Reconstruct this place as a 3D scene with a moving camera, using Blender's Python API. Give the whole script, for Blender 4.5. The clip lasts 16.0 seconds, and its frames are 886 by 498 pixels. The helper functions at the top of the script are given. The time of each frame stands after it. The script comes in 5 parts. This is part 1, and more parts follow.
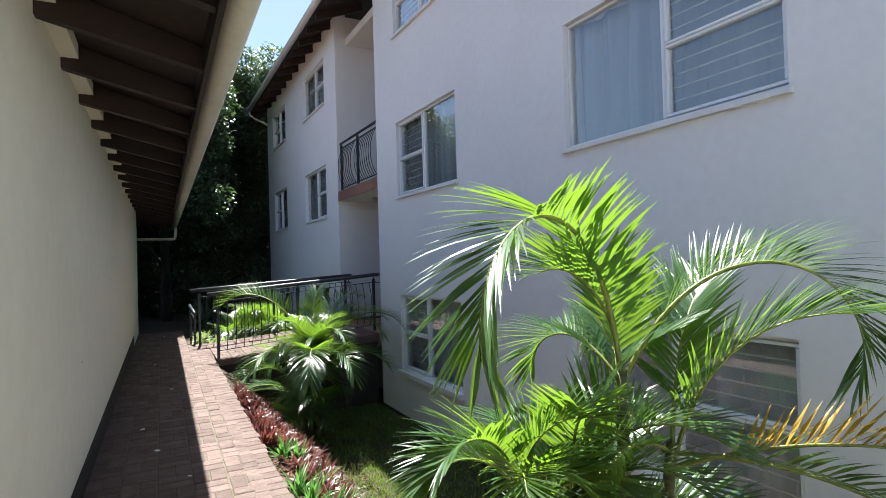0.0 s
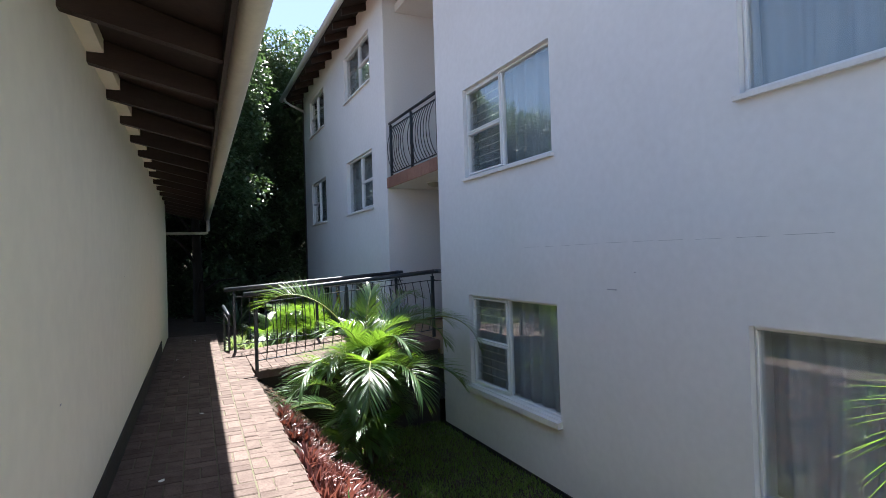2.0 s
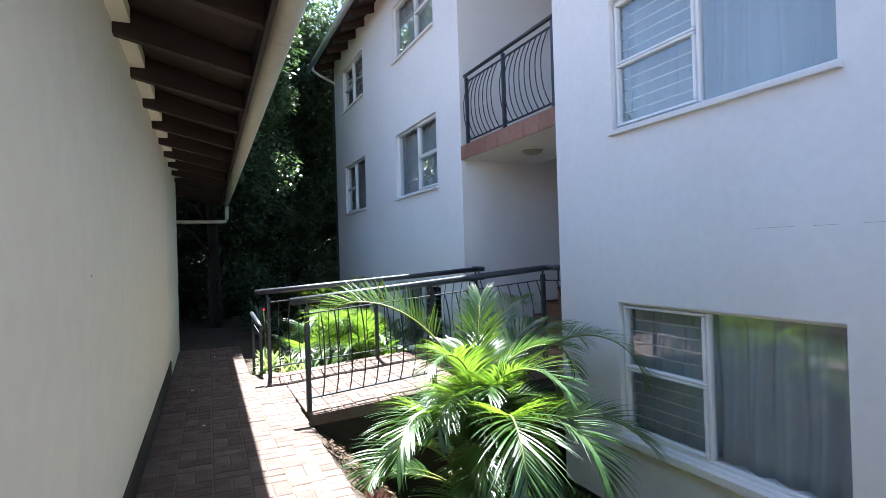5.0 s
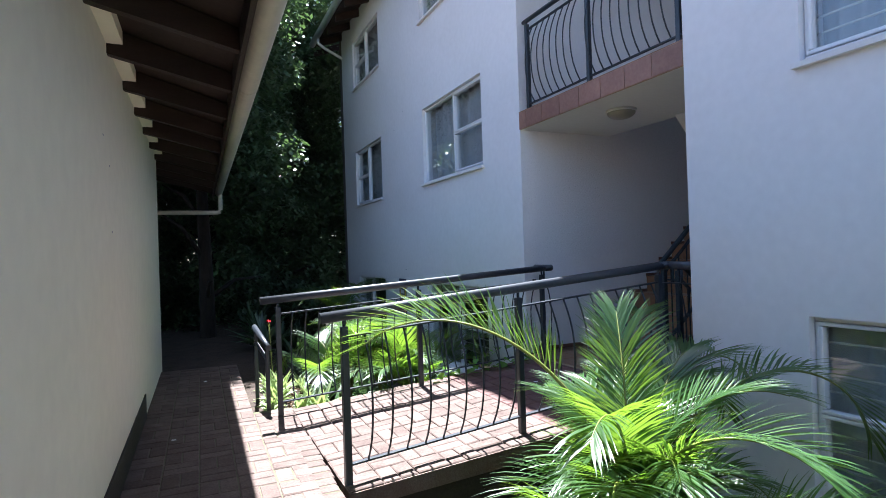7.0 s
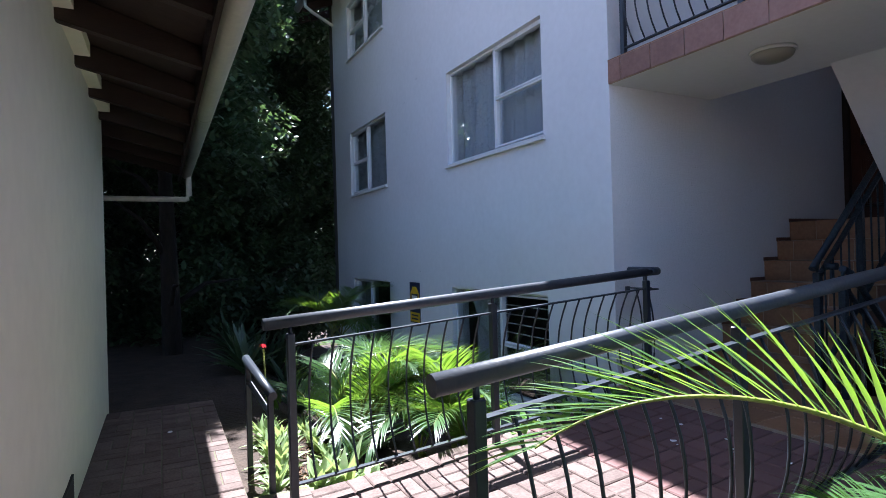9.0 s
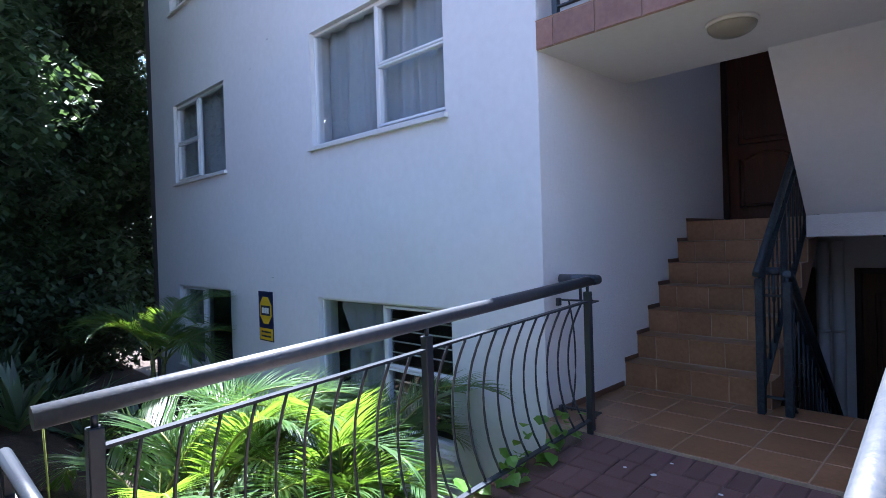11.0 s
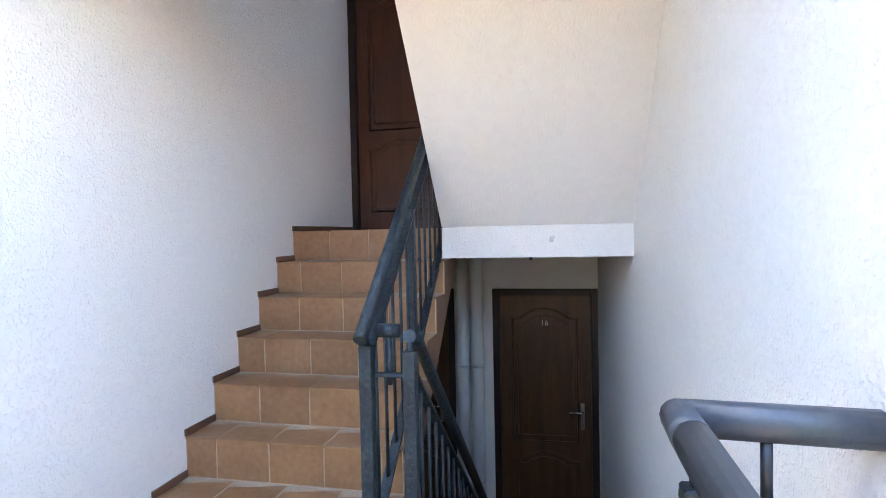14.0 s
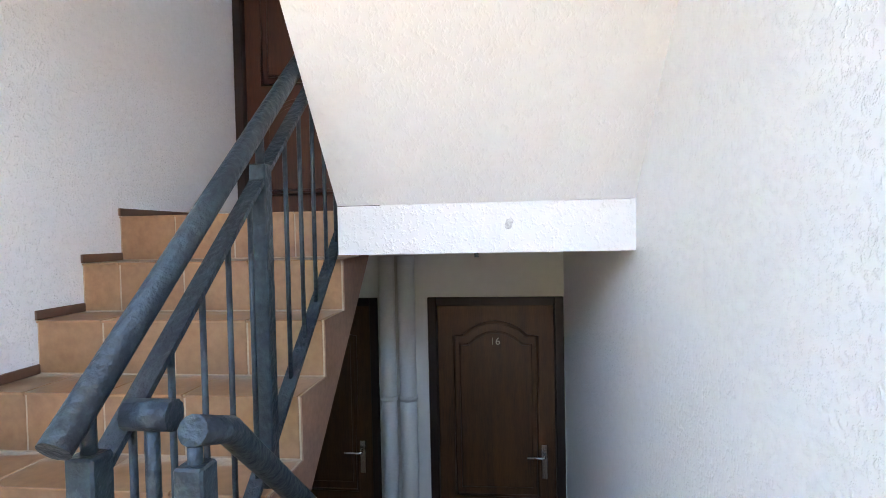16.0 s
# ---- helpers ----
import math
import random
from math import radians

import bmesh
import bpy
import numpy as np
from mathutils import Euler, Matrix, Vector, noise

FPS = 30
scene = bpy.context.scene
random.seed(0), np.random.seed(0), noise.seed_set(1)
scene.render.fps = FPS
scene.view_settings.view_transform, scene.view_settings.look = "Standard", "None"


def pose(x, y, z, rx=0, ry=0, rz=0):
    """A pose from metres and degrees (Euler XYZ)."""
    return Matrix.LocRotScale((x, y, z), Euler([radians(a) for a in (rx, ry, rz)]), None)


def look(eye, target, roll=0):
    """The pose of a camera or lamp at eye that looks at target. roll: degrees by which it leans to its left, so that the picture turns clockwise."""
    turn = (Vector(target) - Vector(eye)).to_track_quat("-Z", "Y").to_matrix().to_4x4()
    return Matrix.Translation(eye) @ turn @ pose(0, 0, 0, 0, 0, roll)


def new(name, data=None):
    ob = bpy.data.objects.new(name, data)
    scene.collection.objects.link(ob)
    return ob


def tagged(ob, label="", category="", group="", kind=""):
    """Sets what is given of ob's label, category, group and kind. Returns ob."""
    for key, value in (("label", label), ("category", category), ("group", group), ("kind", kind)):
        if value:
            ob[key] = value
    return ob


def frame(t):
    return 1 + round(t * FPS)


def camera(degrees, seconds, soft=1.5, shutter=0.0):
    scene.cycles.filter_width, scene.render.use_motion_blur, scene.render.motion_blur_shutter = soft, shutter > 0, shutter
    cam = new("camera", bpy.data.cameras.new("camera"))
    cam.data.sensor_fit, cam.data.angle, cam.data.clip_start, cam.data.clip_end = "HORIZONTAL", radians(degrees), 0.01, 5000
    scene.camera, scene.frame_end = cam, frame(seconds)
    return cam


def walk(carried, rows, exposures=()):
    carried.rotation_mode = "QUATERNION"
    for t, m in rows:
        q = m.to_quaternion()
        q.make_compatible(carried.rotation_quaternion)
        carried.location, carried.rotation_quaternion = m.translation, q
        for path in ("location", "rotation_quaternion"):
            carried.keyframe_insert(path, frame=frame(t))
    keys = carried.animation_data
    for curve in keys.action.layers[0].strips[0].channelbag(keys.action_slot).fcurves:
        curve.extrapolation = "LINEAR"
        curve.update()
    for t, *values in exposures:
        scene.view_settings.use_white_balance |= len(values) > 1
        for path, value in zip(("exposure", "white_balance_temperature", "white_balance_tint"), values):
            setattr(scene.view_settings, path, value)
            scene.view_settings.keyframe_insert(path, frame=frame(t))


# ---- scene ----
# seconds, stops, kelvin, tint
EXPOSURES = [(0.0, 2.05, 6150, 10), (0.5, 1.84, 6090, 11), (1.5, 1.97, 6030, 12), (2.0, 2.20, 6050, 10), (2.5, 2.50, 6050, 9), (3.0, 2.72, 5850, 9), (6.0, 2.91, 5810, 11), (8.0, 2.35, 5500, 13), (10.5, 2.97, 5500, 19),
             (11.0, 3.10, 5450, 18), (12.0, 3.70, 6000, 16), (13.0, 4.90, 6330, 13), (14.0, 5.59, 6650, 10), (14.5, 5.65, 6850, 8), (16.0, 6.01, 7050, 8)]
cam = camera(77.20, 16.0, 0.85)
# seconds, place, pitch, roll, yaw
ROWS = [
    (0.0, 0.013, -0.251, 1.428, 0.850, 1.710, -27.681),
    (0.5, 0.023, 0.120, 1.423, 0.771, 1.753, -26.842),
    (1.0, 0.052, 0.489, 1.422, 0.723, 1.783, -26.028),
    (1.5, 0.068, 0.885, 1.414, 0.658, 1.811, -25.255),
    (2.0, 0.094, 1.269, 1.393, 0.676, 1.806, -24.775),
    (2.5, 0.075, 1.689, 1.401, 0.612, 1.864, -24.196),
    (3.0, 0.064, 2.109, 1.401, 0.471, 1.876, -23.817),
    (5.5, 0.012, 4.271, 1.349, 0.384, 1.709, -23.921),
    (6.0, 0.036, 4.702, 1.357, 0.321, 1.810, -24.118),
    (6.5, 0.060, 5.170, 1.349, 0.236, 1.847, -24.194),
    (7.0, 0.084, 5.630, 1.328, 0.265, 1.896, -24.506),
    (7.5, 0.088, 6.129, 1.300, 0.272, 1.687, -24.846),
    (8.0, 0.093, 6.596, 1.284, 0.357, 1.514, -25.443),
    (10.5, 0.123, 8.482, 1.399, -0.614, 1.888, -38.357),
    (11.0, 0.354, 8.681, 1.390, -0.717, 1.771, -44.953),
    (11.5, 0.614, 8.841, 1.386, -0.826, 1.611, -53.038),
    (12.0, 0.921, 8.905, 1.385, -1.081, 1.346, -61.379),
    (12.5, 1.335, 8.979, 1.414, -1.182, 1.245, -67.233),
    (13.0, 1.746, 9.050, 1.443, -1.309, 1.182, -71.103),
    (13.5, 2.171, 9.074, 1.459, -1.581, 1.182, -75.268),
    (14.0, 2.537, 9.096, 1.486, -1.685, 1.212, -77.539),
    (14.5, 2.891, 9.127, 1.499, -1.716, 1.165, -79.336),
    (15.0, 3.215, 9.131, 1.474, -1.720, 1.194, -80.855),
    (15.5, 3.498, 9.149, 1.441, -1.620, 1.259, -81.912),
    (16.0, 3.663, 9.159, 1.409, -1.519, 1.219, -82.891),
]
walk(cam, [(t, pose(x, y, z, 90 + pitch, roll, yaw)) for t, x, y, z, pitch, roll, yaw in ROWS], EXPOSURES)

# ---- world and sun ----
SUN_TO = Vector((0.064, 0.49, 1.0)).normalized()
world = bpy.data.worlds.new("world")
scene.world = world
world.use_nodes = True
wn = world.node_tree
wn.nodes.clear()
sky = wn.nodes.new("ShaderNodeTexSky")
sky.sky_type = "NISHITA"
sky.sun_disc = False
sky.sun_elevation = math.asin(SUN_TO.z)
sky.sun_rotation = math.atan2(SUN_TO.x, SUN_TO.y)
bg = wn.nodes.new("ShaderNodeBackground")
bg.inputs["Strength"].default_value = 0.05
out = wn.nodes.new("ShaderNodeOutputWorld")
wn.links.new(sky.outputs[0], bg.inputs[0])
wn.links.new(bg.outputs[0], out.inputs[0])
sun_data = bpy.data.lights.new("sun", "SUN")
sun_data.energy, sun_data.angle, sun_data.color = 5.0, radians(0.6), (1.0, 0.95, 0.87)
sun = new("sun", sun_data)
sun.matrix_world = look(SUN_TO * 60, (0, 0, 0))

# ---- materials ----
def material(name, base, rough=0.7, metal=0.0, var=0.12, scale=3.0, fine=60.0, bump=0.0, bump_scale=80.0,
             bump_dist=0.004, second=None, spec=0.4, island=0.0, per_object=0.0, stretch=(1, 1, 1), coords="Object", stain=0.0, lo=0.7, hi=1.35):
    m = bpy.data.materials.new(name)
    m.use_nodes = True
    t = m.node_tree
    b = t.nodes["Principled BSDF"]
    b.inputs["Roughness"].default_value = rough
    b.inputs["Metallic"].default_value = metal
    b.inputs["Specular IOR Level"].default_value = spec
    tc = t.nodes.new("ShaderNodeTexCoord")
    mp = t.nodes.new("ShaderNodeMapping")
    mp.inputs["Scale"].default_value = stretch
    if coords == "World":
        geo = t.nodes.new("ShaderNodeNewGeometry")
        t.links.new(geo.outputs["Position"], mp.inputs["Vector"])
    else:
        t.links.new(tc.outputs[coords], mp.inputs["Vector"])
    big = t.nodes.new("ShaderNodeTexNoise")
    big.inputs["Scale"].default_value, big.inputs["Detail"].default_value = scale, 5
    small = t.nodes.new("ShaderNodeTexNoise")
    small.inputs["Scale"].default_value, small.inputs["Detail"].default_value = fine, 4
    for n in (big, small):
        t.links.new(mp.outputs[0], n.inputs["Vector"])
    mix = t.nodes.new("ShaderNodeMix")
    mix.data_type = "RGBA"
    c2 = second or tuple(max(0.0, c * (1 - 2.2 * var)) for c in base)
    mix.inputs["A"].default_value = (*base, 1)
    mix.inputs["B"].default_value = (*c2, 1)
    add = t.nodes.new("ShaderNodeMath")
    add.operation = "ADD"
    t.links.new(big.outputs["Fac"], add.inputs[0])
    t.links.new(small.outputs["Fac"], add.inputs[1])
    ramp = t.nodes.new("ShaderNodeMapRange")
    ramp.inputs["From Min"].default_value, ramp.inputs["From Max"].default_value = lo, hi
    t.links.new(add.outputs[0], ramp.inputs["Value"])
    t.links.new(ramp.outputs[0], mix.inputs["Factor"])
    col = mix.outputs["Result"]
    if stain:
        st = t.nodes.new("ShaderNodeTexNoise")
        st.inputs["Scale"].default_value, st.inputs["Detail"].default_value = 0.55, 7
        st.inputs["Roughness"].default_value = 0.65
        t.links.new(mp.outputs[0], st.inputs["Vector"])
        sr = t.nodes.new("ShaderNodeMapRange")
        sr.inputs["From Min"].default_value, sr.inputs["From Max"].default_value = 0.48, 0.75
        sr.inputs["To Max"].default_value = stain
        t.links.new(st.outputs["Fac"], sr.inputs["Value"])
        sm = t.nodes.new("ShaderNodeMix")
        sm.data_type = "RGBA"
        sm.inputs["B"].default_value = (*[c * 0.62 for c in base[:2]], base[2] * 0.5, 1)
        t.links.new(sr.outputs[0], sm.inputs["Factor"])
        t.links.new(col, sm.inputs["A"])
        col = sm.outputs["Result"]
    if island or per_object:
        if island:
            src = t.nodes.new("ShaderNodeNewGeometry").outputs["Random Per Island"]
            amount = island
        else:
            src = t.nodes.new("ShaderNodeObjectInfo").outputs["Random"]
            amount = per_object
        mr = t.nodes.new("ShaderNodeMapRange")
        mr.inputs["To Min"].default_value, mr.inputs["To Max"].default_value = 1 - amount, 1 + amount
        t.links.new(src, mr.inputs["Value"])
        hs = t.nodes.new("ShaderNodeHueSaturation")
        t.links.new(mr.outputs[0], hs.inputs["Value"])
        t.links.new(col, hs.inputs["Color"])
        col = hs.outputs[0]
    t.links.new(col, b.inputs["Base Color"])
    if bump:
        bn = t.nodes.new("ShaderNodeTexNoise")
        bn.inputs["Scale"].default_value, bn.inputs["Detail"].default_value = bump_scale, 3
        t.links.new(mp.outputs[0], bn.inputs["Vector"])
        bp = t.nodes.new("ShaderNodeBump")
        bp.inputs["Strength"].default_value, bp.inputs["Distance"].default_value = bump, bump_dist
        t.links.new(bn.outputs["Fac"], bp.inputs["Height"])
        t.links.new(bp.outputs[0], b.inputs["Normal"])
    return m


def leaf_material(name, base, second, glow, rough=0.38, share=0.35, spread=0.35, spec=0.4):
    """Leaf: glossy skin over a part that lets light through."""
    m = material(name, base, rough, var=0.2, scale=2.5, fine=30, second=second, island=spread, spec=spec)
    t = m.node_tree
    b = t.nodes["Principled BSDF"]
    tr = t.nodes.new("ShaderNodeBsdfTranslucent")
    tr.inputs["Color"].default_value = (*glow, 1)
    mx = t.nodes.new("ShaderNodeMixShader")
    mx.inputs[0].default_value = share
    t.links.new(b.outputs[0], mx.inputs[1])
    t.links.new(tr.outputs[0], mx.inputs[2])
    t.links.new(mx.outputs[0], t.nodes["Material Output"].inputs["Surface"])
    return m


def glass_material():
    m = bpy.data.materials.new("window_glass")
    m.use_nodes = True
    t = m.node_tree
    t.nodes.clear()
    tr = t.nodes.new("ShaderNodeBsdfTransparent")
    tr.inputs["Color"].default_value = (0.93, 0.95, 0.96, 1)
    gl = t.nodes.new("ShaderNodeBsdfGlossy")
    gl.inputs["Roughness"].default_value = 0.015
    lw = t.nodes.new("ShaderNodeLayerWeight")
    lw.inputs["Blend"].default_value = 0.5
    pw = t.nodes.new("ShaderNodeMath")
    pw.operation = "POWER"
    pw.inputs[1].default_value = 3.2
    t.links.new(lw.outputs["Facing"], pw.inputs[0])
    mul = t.nodes.new("ShaderNodeMath")
    mul.operation, mul.use_clamp = "MULTIPLY_ADD", True
    mul.inputs[1].default_value, mul.inputs[2].default_value = 0.85, 0.08
    mx = t.nodes.new("ShaderNodeMixShader")
    o = t.nodes.new("ShaderNodeOutputMaterial")
    t.links.new(pw.outputs[0], mul.inputs[0])
    t.links.new(mul.outputs[0], mx.inputs[0])
    t.links.new(tr.outputs[0], mx.inputs[1])
    t.links.new(gl.outputs[0], mx.inputs[2])
    t.links.new(mx.outputs[0], o.inputs[0])
    return m


def stipple(m, scale, strength, dist):
    """Sprayed plaster: raised blobs and runs over the grain."""
    t = m.node_tree
    b = t.nodes["Principled BSDF"]
    geo = t.nodes.new("ShaderNodeNewGeometry")
    mp = t.nodes.new("ShaderNodeMapping")
    mp.inputs["Scale"].default_value = (1.0, 1.0, 0.85)
    n1 = t.nodes.new("ShaderNodeTexNoise")
    n1.inputs["Scale"].default_value, n1.inputs["Detail"].default_value = scale, 2.2
    n1.inputs["Roughness"].default_value = 0.55
    mr = t.nodes.new("ShaderNodeMapRange")
    mr.inputs["From Min"].default_value, mr.inputs["From Max"].default_value = 0.50, 0.74
    bp = t.nodes.new("ShaderNodeBump")
    bp.inputs["Strength"].default_value, bp.inputs["Distance"].default_value = strength, dist
    t.links.new(geo.outputs["Position"], mp.inputs["Vector"])
    t.links.new(mp.outputs[0], n1.inputs["Vector"])
    t.links.new(n1.outputs["Fac"], mr.inputs["Value"])
    t.links.new(mr.outputs[0], bp.inputs["Height"])
    t.links.new(bp.outputs[0], b.inputs["Normal"])
    return m


MAT = {
    "facade": material("white_wall_paint", (0.78, 0.78, 0.79), 0.75, var=0.035, scale=0.7, fine=14, bump=0.16, bump_scale=75, bump_dist=0.004, coords="World", stain=0.16, spec=0.2),
    "stipple": stipple(material("sprayed_white_plaster", (0.84, 0.83, 0.83), 0.62, var=0.03, scale=1.2, fine=30, coords="World", stain=0.07, spec=0.35), 86, 0.6, 0.006),
    "ceiling": material("white_ceiling_paint", (0.72, 0.715, 0.69), 0.8, var=0.03, scale=1.1, fine=20, bump=0.3, bump_scale=70, bump_dist=0.003, coords="World", stain=0.08, spec=0.2),
    "cream": material("cream_wall_paint", (0.83, 0.80, 0.67), 0.8, var=0.04, scale=0.5, fine=9, bump=0.3, bump_scale=90, bump_dist=0.003, coords="World", stain=0.12, spec=0.2),
    "bitumen": material("dark_plinth_paint", (0.035, 0.03, 0.028), 0.7, var=0.25, scale=4, bump=0.3),
    "timber": material("dark_stained_timber", (0.036, 0.019, 0.013), 0.6, var=0.25, scale=2, fine=26, stretch=(1, 9, 9), bump=0.35, bump_scale=30, per_object=0.2),
    "boarding": material("roof_underlay_board", (0.042, 0.025, 0.019), 0.75, var=0.25, scale=1.4, fine=18, bump=0.3, coords="World"),
    "gutter": material("cream_gutter_paint", (0.66, 0.63, 0.52), 0.45, var=0.08, scale=1.5, fine=22, bump=0.1, stain=0.3),
    "white_gutter": material("white_gutter_paint", (0.70, 0.69, 0.66), 0.45, var=0.06, scale=1.5, fine=22, stain=0.2),
    "rooftile": material("brown_roof_tile", (0.13, 0.075, 0.05), 0.8, var=0.25, scale=2, fine=30, bump=0.4, island=0.25),
    "brick": material("pink_clay_paver", (0.165, 0.126, 0.108), 0.9, var=0.17, scale=9, fine=70, bump=0.55, bump_scale=60, second=(0.092, 0.064, 0.056), spec=0.2, per_object=0.2, coords="World"),
    "brickstuff": material("pink_clay_paver_row", (0.16, 0.122, 0.104), 0.9, var=0.17, scale=9, fine=70, bump=0.55, bump_scale=60, second=(0.088, 0.061, 0.053), spec=0.2, island=0.2, coords="World"),
    "sand": material("joint_sand_and_moss", (0.145, 0.12, 0.095), 0.95, var=0.3, scale=8, fine=90, bump=0.7, second=(0.07, 0.085, 0.03), coords="World"),
    "slab": material("near_black_brown", (0.042, 0.035, 0.029), 0.9, var=0.2, scale=3, fine=50, bump=0.5, coords="World", stain=0.4),
    "tile": material("terracotta_glazed_tile", (0.31, 0.165, 0.082), 0.33, var=0.12, scale=5, fine=34, bump=0.12, bump_scale=25, second=(0.21, 0.105, 0.05), per_object=0.12, coords="World", spec=0.5),
    "edgetile": material("faded_edge_tile", (0.30, 0.165, 0.12), 0.5, var=0.14, scale=5, fine=34, second=(0.22, 0.11, 0.08), per_object=0.12, coords="World"),
    "tiledark": material("brown_skirting_tile", (0.16, 0.08, 0.05), 0.3, var=0.12, scale=5, fine=34, per_object=0.12, coords="World"),
    "grout": material("tan_grout", (0.46, 0.35, 0.25), 0.9, var=0.15, scale=6, fine=80, bump=0.3, coords="World"),
    "iron": material("blue_black_iron_paint", (0.015, 0.019, 0.028), 0.38, metal=0.0, var=0.3, scale=7, fine=55, bump=0.35, bump_scale=45, bump_dist=0.003, second=(0.022, 0.030, 0.040), spec=0.55),
    "ironworn": material("flaking_blue_iron_paint", (0.011, 0.017, 0.025), 0.45, var=0.3, scale=7, fine=58, bump=1.0, bump_scale=55, bump_dist=0.006, second=(0.036, 0.055, 0.062), spec=0.35, lo=0.85, hi=1.4),
    "frame": material("white_window_frame", (0.78, 0.79, 0.80), 0.35, var=0.03, scale=3, fine=30),
    "sill": material("white_sill_paint", (0.76, 0.75, 0.74), 0.6, var=0.06, scale=3, fine=40, bump=0.2, stain=0.15),
    "bars": material("cream_burglar_bar", (0.80, 0.78, 0.70), 0.5, var=0.08),
    "curtain": material("pale_grey_curtain_cloth", (0.44, 0.46, 0.46), 0.9, var=0.12, scale=1.2, fine=160, bump=0.2, bump_scale=300, stretch=(1, 3, 0.3), coords="World"),
    "pale_curtain": material("pale_blue_grey_curtain_cloth", (0.60, 0.62, 0.63), 0.9, var=0.12, scale=1.2, fine=160, bump=0.2, bump_scale=300, stretch=(1, 3, 0.3), coords="World"),
    # dimness of the unlit rooms is put into this base colour
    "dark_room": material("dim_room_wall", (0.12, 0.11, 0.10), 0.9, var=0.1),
    "door": material("dark_brown_door_wood", (0.112, 0.048, 0.018), 0.38, var=0.3, scale=2.4, fine=22, stretch=(8, 8, 0.7), bump=0.2, bump_scale=24, second=(0.045, 0.019, 0.009)),
    "doorred": material("red_brown_door_wood", (0.085, 0.028, 0.013), 0.4, var=0.3, scale=2.4, fine=22, stretch=(8, 8, 0.7), bump=0.2, bump_scale=24, second=(0.04, 0.014, 0.008)),
    "soffit": stipple(material("sprayed_white_ceiling", (0.72, 0.715, 0.71), 0.75, var=0.03, scale=1.1, fine=20, coords="World", stain=0.06, spec=0.2), 75, 0.5, 0.004),
    "doorframe": material("near_black_door_frame", (0.028, 0.013, 0.009), 0.45, var=0.2, scale=3),
    "chrome": material("brushed_chrome", (0.60, 0.59, 0.57), 0.25, metal=1.0, var=0.05),
    "brass": material("pale_metal_numeral", (0.66, 0.62, 0.52), 0.35, metal=0.6, var=0.05),
    "pipe": material("white_pvc_pipe", (0.74, 0.76, 0.78), 0.4, var=0.05, stain=0.1),
    "palm": leaf_material("palm_leaflet", (0.050, 0.112, 0.036), (0.030, 0.074, 0.026), (0.24, 0.42, 0.03), rough=0.3, share=0.36, spec=0.9),
    "palmold": leaf_material("yellowing_palm_leaflet", (0.34, 0.27, 0.03), (0.42, 0.20, 0.02), (0.60, 0.45, 0.04), share=0.35),
    "rachis": material("palm_stalk", (0.20, 0.23, 0.05), 0.45, var=0.15, scale=5, fine=40),
    "stem": material("ringed_palm_stem", (0.15, 0.15, 0.06), 0.6, var=0.3, scale=2, fine=12, stretch=(1, 1, 9), bump=0.4, bump_scale=12),
    "soil": material("dark_garden_soil", (0.07, 0.048, 0.034), 0.95, var=0.3, scale=5, fine=60, bump=0.9, bump_scale=35, bump_dist=0.02, coords="World"),
    "grass": leaf_material("grass_blade", (0.10, 0.19, 0.035), (0.12, 0.16, 0.04), (0.25, 0.40, 0.05), rough=0.5, share=0.3),
    "red": leaf_material("red_cordyline_leaf", (0.15, 0.055, 0.05), (0.07, 0.026, 0.024), (0.30, 0.10, 0.07), rough=0.32, share=0.22),
    "green": leaf_material("green_strap_leaf", (0.06, 0.17, 0.045), (0.10, 0.22, 0.05), (0.20, 0.45, 0.08), rough=0.4, share=0.3),
    "pale": leaf_material("pale_variegated_leaf", (0.34, 0.40, 0.22), (0.14, 0.26, 0.08), (0.40, 0.50, 0.15), rough=0.45, share=0.3),
    "creeper": leaf_material("creeper_leaf", (0.08, 0.20, 0.03), (0.12, 0.26, 0.05), (0.3, 0.5, 0.06), rough=0.4, share=0.35),
    "tree": leaf_material("tree_leaf", (0.082, 0.138, 0.066), (0.055, 0.098, 0.05), (0.12, 0.21, 0.06), rough=0.4, share=0.22, spread=0.5, spec=0.8),
    "bark": material("tree_bark", (0.022, 0.017, 0.013), 0.9, var=0.3, scale=3, fine=25, stretch=(1, 1, 0.3), bump=0.8, bump_scale=20, bump_dist=0.02),
    "flower": material("red_flower_petal", (0.55, 0.02, 0.03), 0.5, var=0.1),
    "navy": material("navy_sign_enamel", (0.012, 0.018, 0.07), 0.35, var=0.05),
    "yellow": material("yellow_sign_enamel", (0.80, 0.52, 0.02), 0.35, var=0.05),
    "white": material("white_sign_enamel", (0.80, 0.80, 0.80), 0.35, var=0.03),
    "lamp": material("frosted_lamp_glass", (0.28, 0.27, 0.22), 0.3, var=0.04),
    "deadleaf": material("dry_dead_leaf", (0.16, 0.09, 0.05), 0.8, var=0.3, scale=4, fine=40, second=(0.06, 0.035, 0.02), island=0.5),
    "smudge": material("grey_smudge", (0.63, 0.63, 0.62), 0.8, var=0.2, scale=30, fine=120),
    "hairline": material("hairline_crack_shadow", (0.50, 0.51, 0.54), 0.9, var=0.2),
    # maroon copy of the paver: shade near the entrance put into the colour
    "brickred": material("shade_tinted_clay_paver", (0.135, 0.078, 0.07), 0.88, var=0.17, scale=9, fine=70, bump=0.5, bump_scale=60, second=(0.13, 0.065, 0.058), per_object=0.15, coords="World"),
